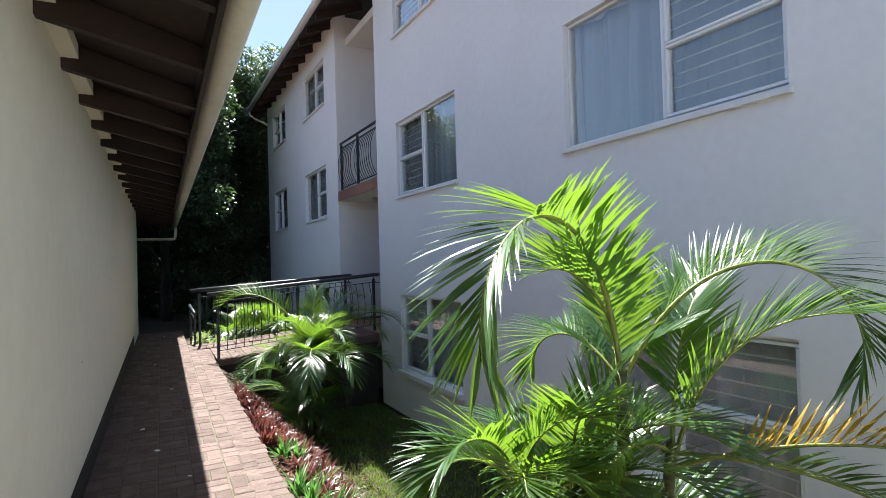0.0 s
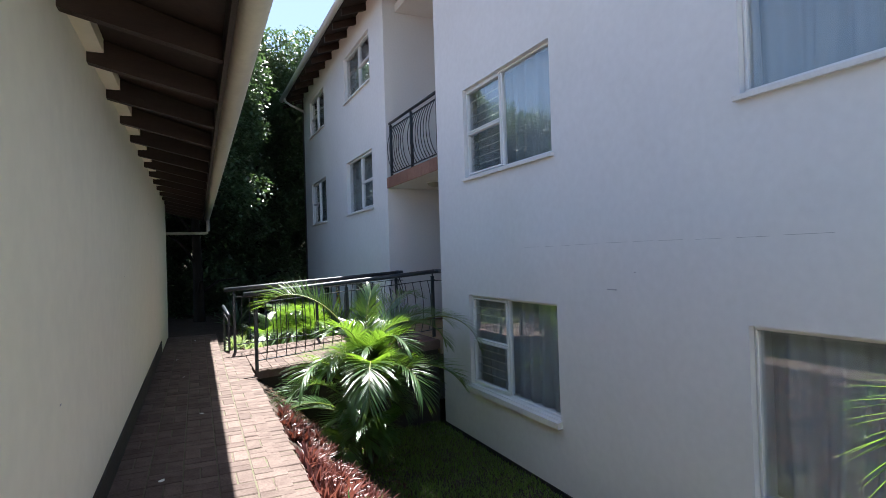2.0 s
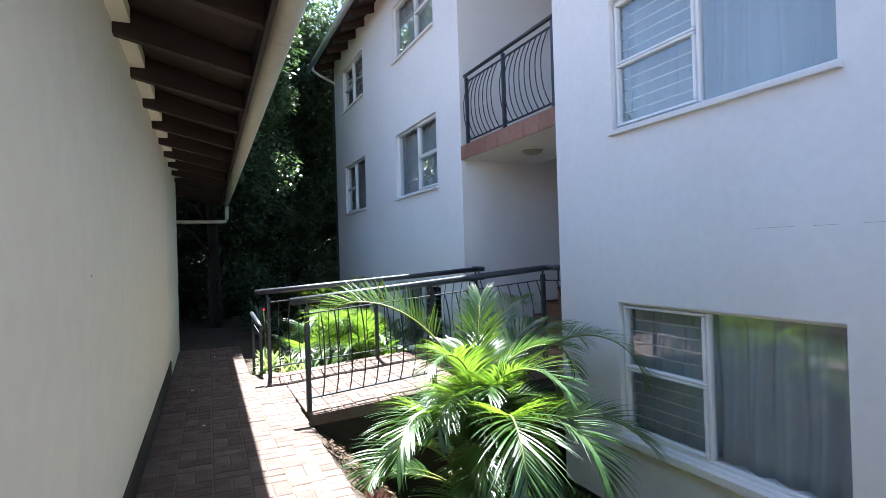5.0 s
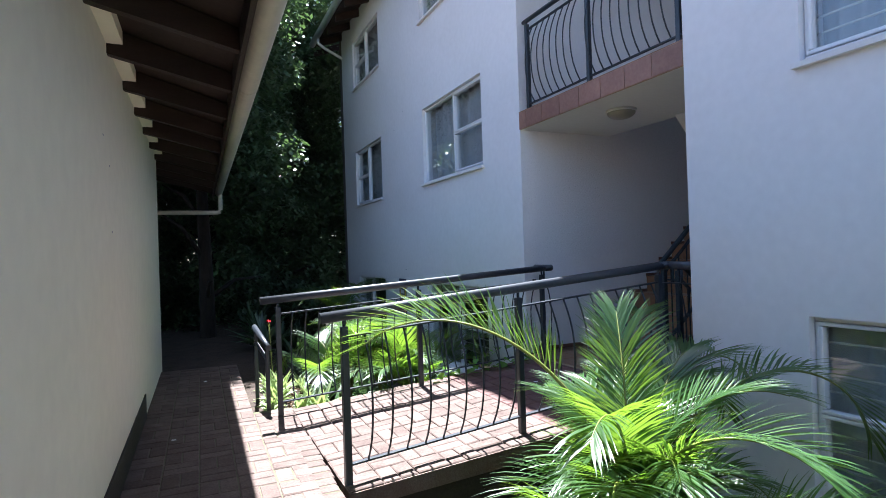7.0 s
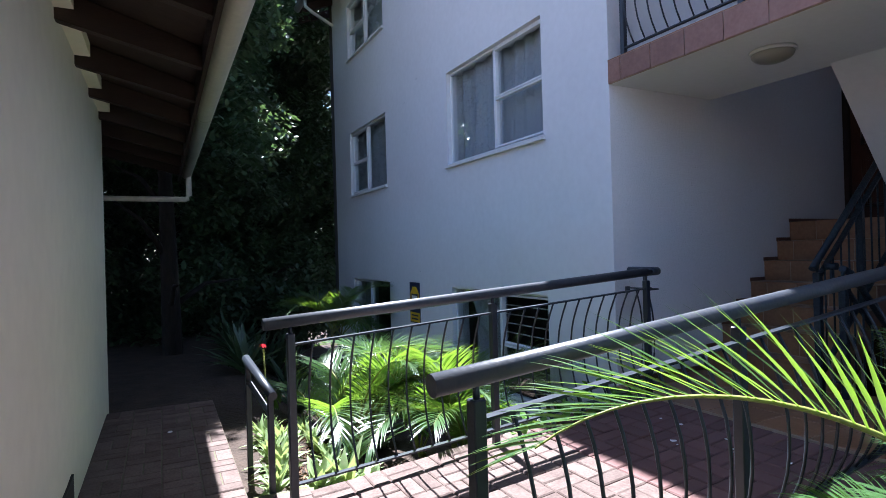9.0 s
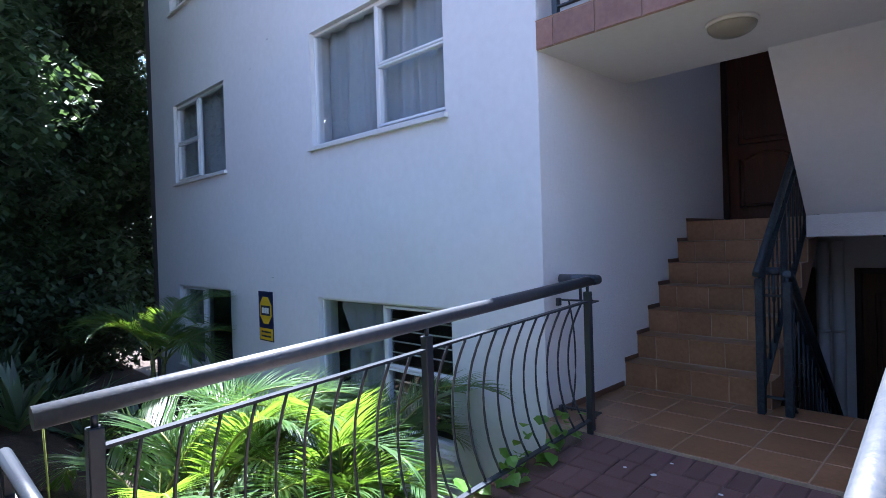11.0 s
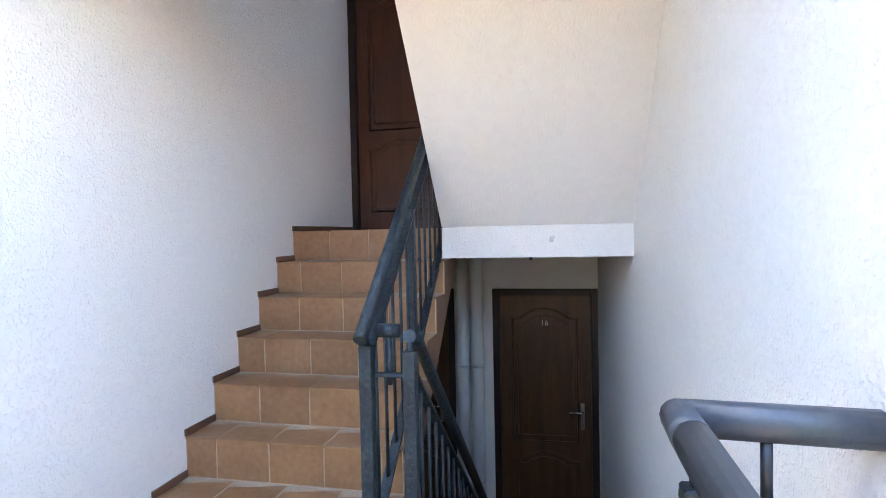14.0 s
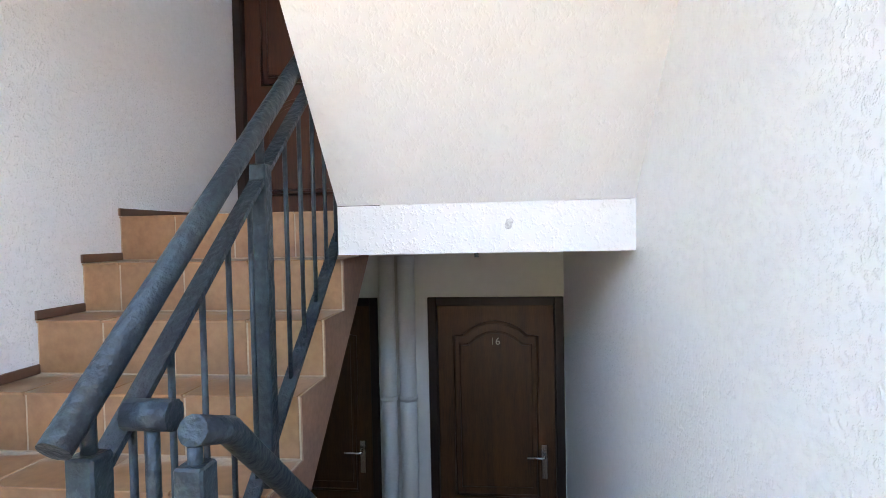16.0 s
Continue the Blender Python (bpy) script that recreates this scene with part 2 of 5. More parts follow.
    "railtop": material("worn_rail_paint", (0.028, 0.037, 0.053), 0.42, var=0.2, scale=2.2, fine=45, bump=0.35, bump_scale=60, bump_dist=0.003, second=(0.060, 0.063, 0.068), spec=0.6, lo=0.75, hi=1.35),
    "reddark": leaf_material("dark_maroon_leaf", (0.075, 0.022, 0.022), (0.045, 0.03, 0.018), (0.20, 0.05, 0.03), rough=0.35, share=0.2),
    "sandred": material("red_joint_dust", (0.15, 0.115, 0.098), 0.95, var=0.25, scale=8, fine=90, bump=0.6, second=(0.10, 0.06, 0.05), coords="World"),
    # pale unseen paving, there to bounce sunlight onto the cream wall
    "yard": material("pale_bounce_paving", (0.42, 0.38, 0.33), 0.85, var=0.12, scale=3, fine=60, bump=0.3, coords="World"),
    "tileside": material("brown_stair_side_paint", (0.26, 0.15, 0.10), 0.7, var=0.15, scale=4, fine=40, bump=0.3, coords="World", stain=0.2),
    "glass": glass_material(),
}


# ---- shape helpers ----
def box(bm, x0, x1, y0, y1, z0, z1, bevel=0.0):
    v = [bm.verts.new((x, y, z)) for x in (x0, x1) for y in (y0, y1) for z in (z0, z1)]
    f = [bm.faces.new([v[i] for i in q]) for q in ((0, 1, 3, 2), (4, 6, 7, 5), (0, 4, 5, 1), (2, 3, 7, 6), (0, 2, 6, 4), (1, 5, 7, 3))]
    if bevel:
        edges = list({e for q in f for e in q.edges})
        bmesh.ops.bevel(bm, geom=edges, offset=bevel, segments=1, affect="EDGES", profile=0.5)


def tube(bm, pts, r, seg=8, r_end=None, cap=True):
    """A round bar along a line of points."""
    pts = [Vector(p) for p in pts]
    rings = []
    up = Vector((0, 0, 1))
    for i, p in enumerate(pts):
        d = (pts[min(i + 1, len(pts) - 1)] - pts[max(i - 1, 0)]).normalized()
        side = d.cross(up)
        if side.length < 0.05:
            side = d.cross(Vector((1, 0, 0)))
        side.normalize()
        upv = side.cross(d)
        rr = r if r_end is None else r + (r_end - r) * i / (len(pts) - 1)
        rings.append([bm.verts.new(p + rr * (math.cos(a) * side + math.sin(a) * upv)) for a in [2 * math.pi * k / seg for k in range(seg)]])
    for a, b in zip(rings, rings[1:]):
        for k in range(seg):
            f = bm.faces.new((a[k], a[(k + 1) % seg], b[(k + 1) % seg], b[k]))
            f.smooth = True
    if cap:
        bm.faces.new(rings[0][::-1])
        bm.faces.new(rings[-1])


def prism(bm, poly, axis, a, b):
    """A flat outline pushed from a to b along an axis; the outline's two numbers are the other two axes in order."""
    def at(p, d):
        q = list(p)
        q.insert("xyz".index(axis), d)
        return bm.verts.new(q)
    lo, hi = [at(p, a) for p in poly], [at(p, b) for p in poly]
    n = len(poly)
    bm.faces.new(lo)
    bm.faces.new(hi[::-1])
    for k in range(n):
        bm.faces.new((lo[k], hi[k], hi[(k + 1) % n], lo[(k + 1) % n]))


def panel_wall(bm, axis, p0, p1, a_range, z_range, holes):
    """A wall of real thickness between p0 and p1 on an axis, with openings (a0, a1, z0, z1) right through it."""
    As = sorted({*a_range, *[h[0] for h in holes], *[h[1] for h in holes]})
    Zs = sorted({*z_range, *[h[2] for h in holes], *[h[3] for h in holes]})
    solid = {}
    for i in range(len(As) - 1):
        for k in range(len(Zs) - 1):
            a, z = (As[i] + As[i + 1]) / 2, (Zs[k] + Zs[k + 1]) / 2
            solid[i, k] = not any(h[0] < a < h[1] and h[2] < z < h[3] for h in holes)
    cache = {}

    def v(p, a, z):
        key = (p, a, z)
        if key not in cache:
            cache[key] = bm.verts.new((p, a, z) if axis == "x" else (a, p, z))
        return cache[key]
    for (i, k), s in solid.items():
        if not s:
            continue
        a0, a1, z0, z1 = As[i], As[i + 1], Zs[k], Zs[k + 1]
        bm.faces.new([v(p0, a, z) for a, z in ((a0, z0), (a0, z1), (a1, z1), (a1, z0))])
        bm.faces.new([v(p1, a, z) for a, z in ((a0, z0), (a1, z0), (a1, z1), (a0, z1))])
        for di, dk, e in ((-1, 0, ((a0, z0), (a0, z1))), (1, 0, ((a1, z1), (a1, z0))), (0, -1, ((a1, z0), (a0, z0))), (0, 1, ((a0, z1), (a1, z1)))):
            if not solid.get((i + di, k + dk), False):
                (ea, ez), (fa, fz) = e
                bm.faces.new((v(p0, ea, ez), v(p1, ea, ez), v(p1, fa, fz), v(p0, fa, fz)))


def finish(bm, name, mats, smooth=False):
    bmesh.ops.recalc_face_normals(bm, faces=bm.faces)
    me = bpy.data.meshes.new(name)
    bm.to_mesh(me)
    bm.free()
    for m in (mats if isinstance(mats, (list, tuple)) else [mats]):
        me.materials.append(MAT[m])
    if smooth:
        me.shade_smooth()
    return me


def part(name, bm, mat, parent, label="", kind="", smooth=False, at=None):
    ob = new(name, bm if isinstance(bm, bpy.types.Mesh) else finish(bm, name, mat, smooth))
    ob.parent = parent
    if at is not None:
        ob.matrix_local = at
    return tagged(ob, label=label, kind=kind)


def thing(name, label, category, group="", kind="", at=None):
    ob = new(name)
    ob.empty_display_size = 0.1
    if at is not None:
        ob.matrix_basis = at
    return tagged(ob, label, category, group, kind)


def solid(name, bm, mat, label, category, group="", kind="", smooth=False, at=None):
    ob = new(name, bm if isinstance(bm, bpy.types.Mesh) else finish(bm, name, mat, smooth))
    if at is not None:
        ob.matrix_basis = at
    return tagged(ob, label, category, group, kind)


def sheet(name, verts, faces, mat):
    me = bpy.data.meshes.new(name)
    me.from_pydata(verts, [], faces)
    for m in (mat if isinstance(mat, (list, tuple)) else [mat]):
        me.materials.append(MAT[m])
    return me


# ---- the plan, in metres ----
FX = 3.44                    # outer face of the flats
FT = 0.24                     # its thickness
NY, SY, MY = 10.835, 8.600, 9.778   # stairwell: north wall, south wall, line between the flights
LAND = 0.185                  # landing at the entrance
RISE, RUN, FIRST = 0.19, 0.2195, 4.549
UP = LAND + 7 * RISE          # half landing above
DOWN = LAND - 7 * RISE        # half landing below
BACK = 7.195                   # wall with the flat doors
LAWN = -1.03
LEFT = pose(-0.465, 0, 0, 0, 0, -0.86)   # frame of the low building on the other side: face at x = 0
WIN = [(5.84, 7.75), (1.72, 3.755), (11.70, 13.61), (15.66, 17.42)]
LEVELS = [(-0.29, 0.868), (2.40, 3.55), (4.92, 5.92)]


def ground_height(x, y):
    edge = 0.70 + 0.015 * y
    if x < edge + 0.02:
        return -0.07
    s = min(1.0, (x - edge) / 1.15)
    top, low = -0.16, LAWN
    if y > 10.4:
        top, low = -0.10, -0.72
    return top + (low - top) * s * s * (3 - 2 * s) + 0.025 * noise.noise((x * 2.2, y * 2.2, 0.0))


def build_ground():
    xs = [-400, -60, -12, -4, -1] + [round(-0.4 + 0.2 * i, 2) for i in range(24)] + [5, 9, 14, 60, 400]
    ys = [-400, -60, -14] + [round(-6 + 0.4 * i, 2) for i in range(70)] + [24, 30, 60, 400]
    verts, faces = [], []
    for y in ys:
        for x in xs:
            z = -0.07 if x < -0.5 else ground_height(x, y)
            verts.append((x, y, z if x < 3.6 else min(z, -1.3)))
    n = len(xs)
    for j in range(len(ys) - 1):
        for i in range(n - 1):
            faces.append((j * n + i, j * n + i + 1, (j + 1) * n + i + 1, (j + 1) * n + i))
    me = sheet("ground", verts, faces, "soil")
    me.shade_smooth()
    solid("ground", me, None, "dark bare garden soil between the buildings", "ground", kind="structure")


build_ground()


def build_flats():
    holes = [(a, b, z0, z1) for a, b in WIN for z0, z1 in LEVELS]
    bm = bmesh.new()
    panel_wall(bm, "x", FX, FX + FT, (0.3, SY), (-1.35, 6.55), [h for h in holes if h[1] < SY])
    solid("wall_west_south", bm, "facade", "smooth white-painted outer wall of the flats", "wall", kind="structure")
    bm = bmesh.new()
    panel_wall(bm, "x", FX, FX + FT, (NY, 18.35), (-1.35, 6.55), [h for h in holes if h[0] > NY])
    solid("wall_west_north", bm, "facade", "smooth white-painted outer wall of the flats", "wall", kind="structure")
    for name, y0, y1 in (("wall_stair_north", NY, NY + 0.22), ("wall_stair_south", SY - 0.22, SY)):
        bm = bmesh.new()
        if name.endswith("north"):
            box(bm, FX + FT, BACK + 0.2, y0, y1, -1.35, 6.5)
            box(bm, FX + 0.003, FX + FT, NY - 0.0015, NY + 0.02, -1.3, 6.5)
        else:
            prism(bm, [(FX + 0.003, SY + 0.0015), (4.6, SY + 0.09), (BACK + 0.2, SY + 0.257), (BACK + 0.2, y0), (FX + FT, y0), (FX + FT, SY - 0.02), (FX + 0.003, SY - 0.02)], "z", -1.35, 6.5)
        solid(name, bm, "stipple", "rough sprayed white plaster wall beside the stairs", "wall", kind="structure")
    bm = bmesh.new()
    panel_wall(bm, "x", BACK, BACK + 0.2, (SY, NY), (-1.35, 6.5),
               [(8.85, 9.71, DOWN, 1.005), (10.04, NY - 0.03, DOWN, 1.005)])
    solid("wall_stair_back", bm, "ceiling", "white wall at the back of the stairwell with door openings", "wall", kind="structure")
    bm = bmesh.new()
    panel_wall(bm, "x", 6.92, 7.10, (MY, NY), (UP, 6.4), [(9.94, NY, UP, UP + 2.08)])
    solid("wall_half_landing", bm, "ceiling", "white wall around the upper flat door", "wall", kind="structure")
    bm = bmesh.new()
    box(bm, FX + FT, 14.0, 0.1, 0.3, -1.35, 6.5)
    box(bm, FX, 14.0, 18.35, 18.55, -1.35, 6.5)
    box(bm, 14.0, 14.2, 0.1, 18.55, -1.35, 6.5)
    box(bm, FX + 1.5, FX + 1.6, 0.3, SY - 0.22, -1.35, 6.5)
    box(bm, FX + 1.5, FX + 1.6, NY + 0.22, 18.35, -1.35, 6.5)
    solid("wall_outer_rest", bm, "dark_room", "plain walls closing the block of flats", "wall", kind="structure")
    bm = bmesh.new()
    for z in (1.55, 4.15):
        box(bm, FX + FT, FX + 1.5, 0.3, SY - 0.22, z, z + 0.2)
        box(bm, FX + FT, FX + 1.5, NY + 0.22, 18.35, z, z + 0.2)
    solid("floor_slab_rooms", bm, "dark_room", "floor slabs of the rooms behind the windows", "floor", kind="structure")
    bm = bmesh.new()
    box(bm, FX - 0.012, FX, 0.3, SY, LAWN - 0.4, LAWN + 0.035)
    solid("baseboard_plinth", bm, "bitumen", "black-painted strip along the foot of the white wall", "plinth", kind="structure")


build_flats()


def build_flats_roof():
    x0, z0 = 2.92, 6.27
    slope = 0.40

    def zr(x):
        return z0 + (x - x0) * slope
    bm = bmesh.new()
    prism(bm, [(x0, zr(x0)), (9.0, zr(9.0)), (9.0, zr(9.0) + 0.04), (x0, zr(x0) + 0.04)], "y", -0.3, 18.85)
    solid("roof_boarding", bm, "boarding", "dark boarding under the eaves of the flats", "roof", kind="structure")
    bm = bmesh.new()
    prism(bm, [(x0 - 0.05, zr(x0) + 0.042), (9.0, zr(9.0) + 0.042), (14.4, zr(3.6) + 0.1), (14.4, zr(3.6) + 0.18), (9.0, zr(9.0) + 0.12), (x0 - 0.05, zr(x0) + 0.10)], "y", -0.35, 18.9)
    solid("roof_flats", bm, "rooftile", "brown tiled roof of the block of flats", "roof", kind="structure")
    bm = bmesh.new()
    prism(bm, [(0, 0), (0.95, 0.38), (0.95, 0.22), (0, -0.14)], "y", -0.028, 0.028)
    me = finish(bm, "rafter", "timber")
    group = thing("eaves_rafters", "row of dark timber rafter ends under the eaves", "rafters", kind="structure")
    for i in range(27):
        part("rafter", me, None, group, at=pose(x0 + 0.02, -0.42 + 0.72 * (i + 1) - 0.72 * 0.0, z0 - 0.005))
    gutter("gutter_flats", "white_gutter", "white half-round roof gutter along the eaves of the flats", [(x0 - 0.06, -0.3), (x0 - 0.06, 18.8)], z0 + 0.06, 0.065)
    bm = bmesh.new()
    tube(bm, [(x0 - 0.05, 18.2, z0 - 0.02), (x0 - 0.05, 18.2, z0 - 0.12), (x0 + 0.1, 18.2, z0 - 0.22), (FX - 0.02, 18.3, z0 - 0.36), (FX + 0.06, 18.39, z0 - 0.40), (FX + 0.08, 18.40, LAWN)], 0.032, 10)
    solid("downpipe", bm, "white_gutter", "white round downpipe running to the corner of the flats", "downpipe")


def gutter(name, mat, label, ends, z, r, at=None, seams=()):
    (xa, ya), (xb, yb) = ends
    bm = bmesh.new()
    ring = []
    for x, y in ends:
        prof = [(-r * math.cos(a), -r * 1.15 * math.sin(a)) for a in [math.pi * k / 10 for k in range(11)]]
        prof = [(-r - 0.008, 0.012)] + prof + [(r + 0.008, 0.012)]
        outer = [bm.verts.new((x + u, y, z + w)) for u, w in prof]
        inner = [bm.verts.new((x + u * 0.93, y, z + w * 0.93 + 0.004)) for u, w in prof]
        ring.append((outer, inner))
    for q in (0, 1):
        for k in range(len(ring[0][0]) - 1):
            f = bm.faces.new((ring[0][q][k], ring[0][q][k + 1], ring[1][q][k + 1], ring[1][q][k]))
            f.smooth = True
    for e in (0, 1):
        o = ring[e][0]
        bm.faces.new(o if e else o[::-1])
    ob = thing(name, label, "gutter", at=at)
    part("trough", bm, mat, ob)
    for s in seams:
        bm = bmesh.new()
        prof = [(-(r + .004) * math.cos(a), -(r + .004) * 1.15 * math.sin(a)) for a in [math.pi * k / 10 for k in range(11)]]
        a = [bm.verts.new((xa + u, s, z + w)) for u, w in prof]
        b = [bm.verts.new((xa + u, s + 0.035, z + w)) for u, w in prof]
        for k in range(10):
            bm.faces.new((a[k], a[k + 1], b[k + 1], b[k]))
        part("joint_strap", bm, mat, ob)
    return ob


build_flats_roof()


def build_low_building():
    bm = bmesh.new()
    box(bm, -0.25, 0.0, -7, 13.3, -0.1, 2.60)
    solid("wall_low_building", bm, "cream", "plain cream-painted wall of the low building", "wall", kind="structure", at=LEFT)
    bm = bmesh.new()
    box(bm, -6.0, -0.25, 13.1, 13.3, -0.1, 2.6)
    box(bm, -6.0, -0.25, -7.0, -6.8, -0.1, 2.6)
    box(bm, -6.2, -6.0, -7.0, 13.3, -0.1, 2.6)
    solid("wall_low_building_rest", bm, "cream", "plain cream walls closing the low building", "wall", kind="structure", at=LEFT)
    bm = bmesh.new()
    prism(bm, [(-7, 0), (11.0, 0), (11.0, 0.20), (10.85, 0.19), (-7, 0.10)], "x", 0.0, 0.012)
    solid("baseboard_low_building", bm, "bitumen", "dark strip along the foot of the cream wall", "plinth", kind="structure", at=LEFT)
    eave_u, eave_z, slope = 0.70, 2.50, 0.30

    def zr(u):
        return eave_z + (eave_u - u) * slope
    bm = bmesh.new()
    prism(bm, [(eave_u, zr(eave_u)), (-3.2, zr(-3.2)), (-3.2, zr(-3.2) + 0.03), (eave_u, zr(eave_u) + 0.03)], "y", -7.4, 15.85)
    solid("roof_boarding_low", bm, "boarding", "dark brown boarding under the low eaves", "roof", kind="structure", at=LEFT)
    bm = bmesh.new()
    prism(bm, [(eave_u + 0.04, zr(eave_u) + 0.032), (-3.2, zr(-3.2) + 0.032), (-6.7, zr(0.3)), (-6.7, zr(0.3) + 0.08), (-3.2, zr(-3.2) + 0.11), (eave_u + 0.04, zr(eave_u) + 0.09)], "y", -7.45, 15.9)
    solid("roof_low_building", bm, "rooftile", "brown tiled roof of the low building", "roof", kind="structure", at=LEFT)
    bm = bmesh.new()
    box(bm, -0.2, 0.085, -7, 13.3, 2.602, zr(0.085) - 0.002)
    solid("wall_infill_low", bm, "cream", "cream infill between the rafters above the wall", "wall", kind="structure", at=LEFT)
    bm = bmesh.new()
    prism(bm, [(eave_u - 0.02, zr(eave_u) - 0.005), (-0.28, zr(-0.28) - 0.005), (-0.28, zr(-0.28) - 0.16), (0.02, zr(0.02) - 0.165), (eave_u - 0.02, zr(eave_u) - 0.12)], "y", -0.03, 0.03)
    me = finish(bm, "rafter", "timber")
    group = thing("low_eaves_rafters", "row of dark timber rafters under the low eaves", "rafters", kind="structure", at=LEFT)
    for i in range(31):
        part("rafter", me, None, group, at=pose(0, -6.9 + 0.74 * i, 0))
    bm = bmesh.new()
    box(bm, eave_u - 0.018, eave_u + 0.006, -7.4, 15.85, eave_z - 0.14, eave_z + 0.02)
    solid("trim_fascia", bm, "timber", "dark timber fascia board behind the gutter", "fascia", kind="structure", at=LEFT)
    gutter("gutter_low", "gutter", "cream half-round gutter along the low eaves", [(eave_u + 0.08, -7.4), (eave_u + 0.08, 15.75)], eave_z - 0.03, 0.07, at=LEFT, seams=(3.4, 6.6, 9.4, 12.2))
    bm = bmesh.new()
    tube(bm, [(eave_u + 0.10, 15.6, eave_z - 0.06), (eave_u + 0.10, 15.6, 2.15), (eave_u + 0.085, 15.6, 2.115), (eave_u + 0.05, 15.6, 2.10), (-0.6, 15.6, 2.10)], 0.035, 12)
    solid("downpipe", bm, "gutter", "cream elbow pipe leading from the end of the low gutter", "downpipe", at=LEFT)

    # behind the start, unseen: pale slab and wall added to bounce sunlight forward
    bm = bmesh.new()
    box(bm, 0.72, 14.0, -6.0, 0.05, -1.3, -0.06)
    solid("pavement_bounce", bm, "yard", "unseen pale paving added behind the start to bounce sunlight", "paving", kind="structure")
    bm = bmesh.new()
    box(bm, -0.25, 14.0, -6.25, -6.0, -1.3, 2.6)
    solid("wall_bounce", bm, "facade", "unseen plain white wall added to close the start and bounce sunlight", "wall", kind="structure")


build_low_building()


def build_stairwell():
    # entrance landing and the solid under the flights
    bm = bmesh.new()
    box(bm, 3.42, 4.70, SY, MY, -0.03, LAND - 0.002)
    box(bm, 3.42, FIRST, MY, NY, -0.03, LAND - 0.002)
    solid("floor_landing", bm, "grout", "tiled landing at the foot of the stairs", "floor", kind="structure")
    bm = bmesh.new()
    pts = [(FIRST, LAND - 0.2)]
    for k in range(7):
        x = FIRST + k * RUN
        pts += [(x, LAND + k * RISE), (x, LAND + (k + 1) * RISE - 0.002)]
    top = UP - 0.002
    pts += [(BACK, top), (BACK, top - 0.17), (FIRST + 7 * RUN - 0.05, top - 0.17)]
    pts = [pts[0]] + [(x + 0.002, z) for x, z in pts[1:-3]] + pts[-3:]
    prism(bm, pts, "y", MY + 0.005, NY)
    side = bmesh.new()
    prism(side, pts, "y", MY + 0.0005, MY + 0.0048)
    solid("trim_stair_side", side, "tileside", "brown painted side of the upper flight", "stair side", kind="structure")
    solid("floor_stairs_up", bm, "grout", "concrete flight up to the half landing", "stairs", kind="structure")
    bm = bmesh.new()
    pts = [(4.70, LAND - 0.008)]
    for k in range(7):
        x = 4.70 + k * RUN
        pts += [(x, LAND - (k + 1) * RISE), (x + RUN, LAND - (k + 1) * RISE)]
    pts += [(4.70 + 7 * RUN, DOWN - 0.2), (4.70, DOWN - 0.2)]
    prism(bm, pts, "y", SY, MY + 0.005)
    box(bm, 4.70 + 7 * RUN, BACK + 0.2, SY, NY, DOWN - 0.2, DOWN)
    solid("floor_stairs_down", bm, "tile", "brown tiled flight down to the lower doors", "stairs", kind="structure")
    # half landing over the lower doors, and the flight that rises from it
    bm = bmesh.new()
    box(bm, 5.583, BACK, SY, MY - 0.002, 1.342, UP)
    solid("ceiling_half_landing", bm, "soffit", "white edge beam of the half landing", "ceiling", kind="structure")
    bm = bmesh.new()
    prism(bm, [(5.585, 1.517), (4.62, 2.64), (4.62, 2.82), (4.77, 2.82), (5.585, 1.83)], "y", SY, MY - 0.002)
    solid("ceiling_soffit", bm, "soffit", "sloping white underside of the next flight", "ceiling", kind="structure")
    bm = bmesh.new()
    box(bm, FX + 0.01, 4.618, SY, MY - 0.002, 2.64, 2.82)
    box(bm, FX + 0.01, 4.69, MY - 0.002, NY, 2.64, 2.82)
    solid("ceiling_entrance", bm, "ceiling", "white ceiling of the entrance under the upper landing", "ceiling", kind="structure")
    bm = bmesh.new()
    box(bm, FX + FT, BACK + 0.2, SY, NY, 5.9, 6.05)
    prism(bm, [(4.692, 2.64), (6.12, 3.90), (BACK, 3.90), (BACK, 4.16), (6.09, 4.16), (4.692, 2.95)], "y", MY + 0.005, NY)
    box(bm, 5.59, BACK, SY, MY + 0.004, 3.98, 4.16)
    solid("ceiling_top", bm, "ceiling", "white ceiling over the upper landing", "ceiling", kind="structure")


build_stairwell()


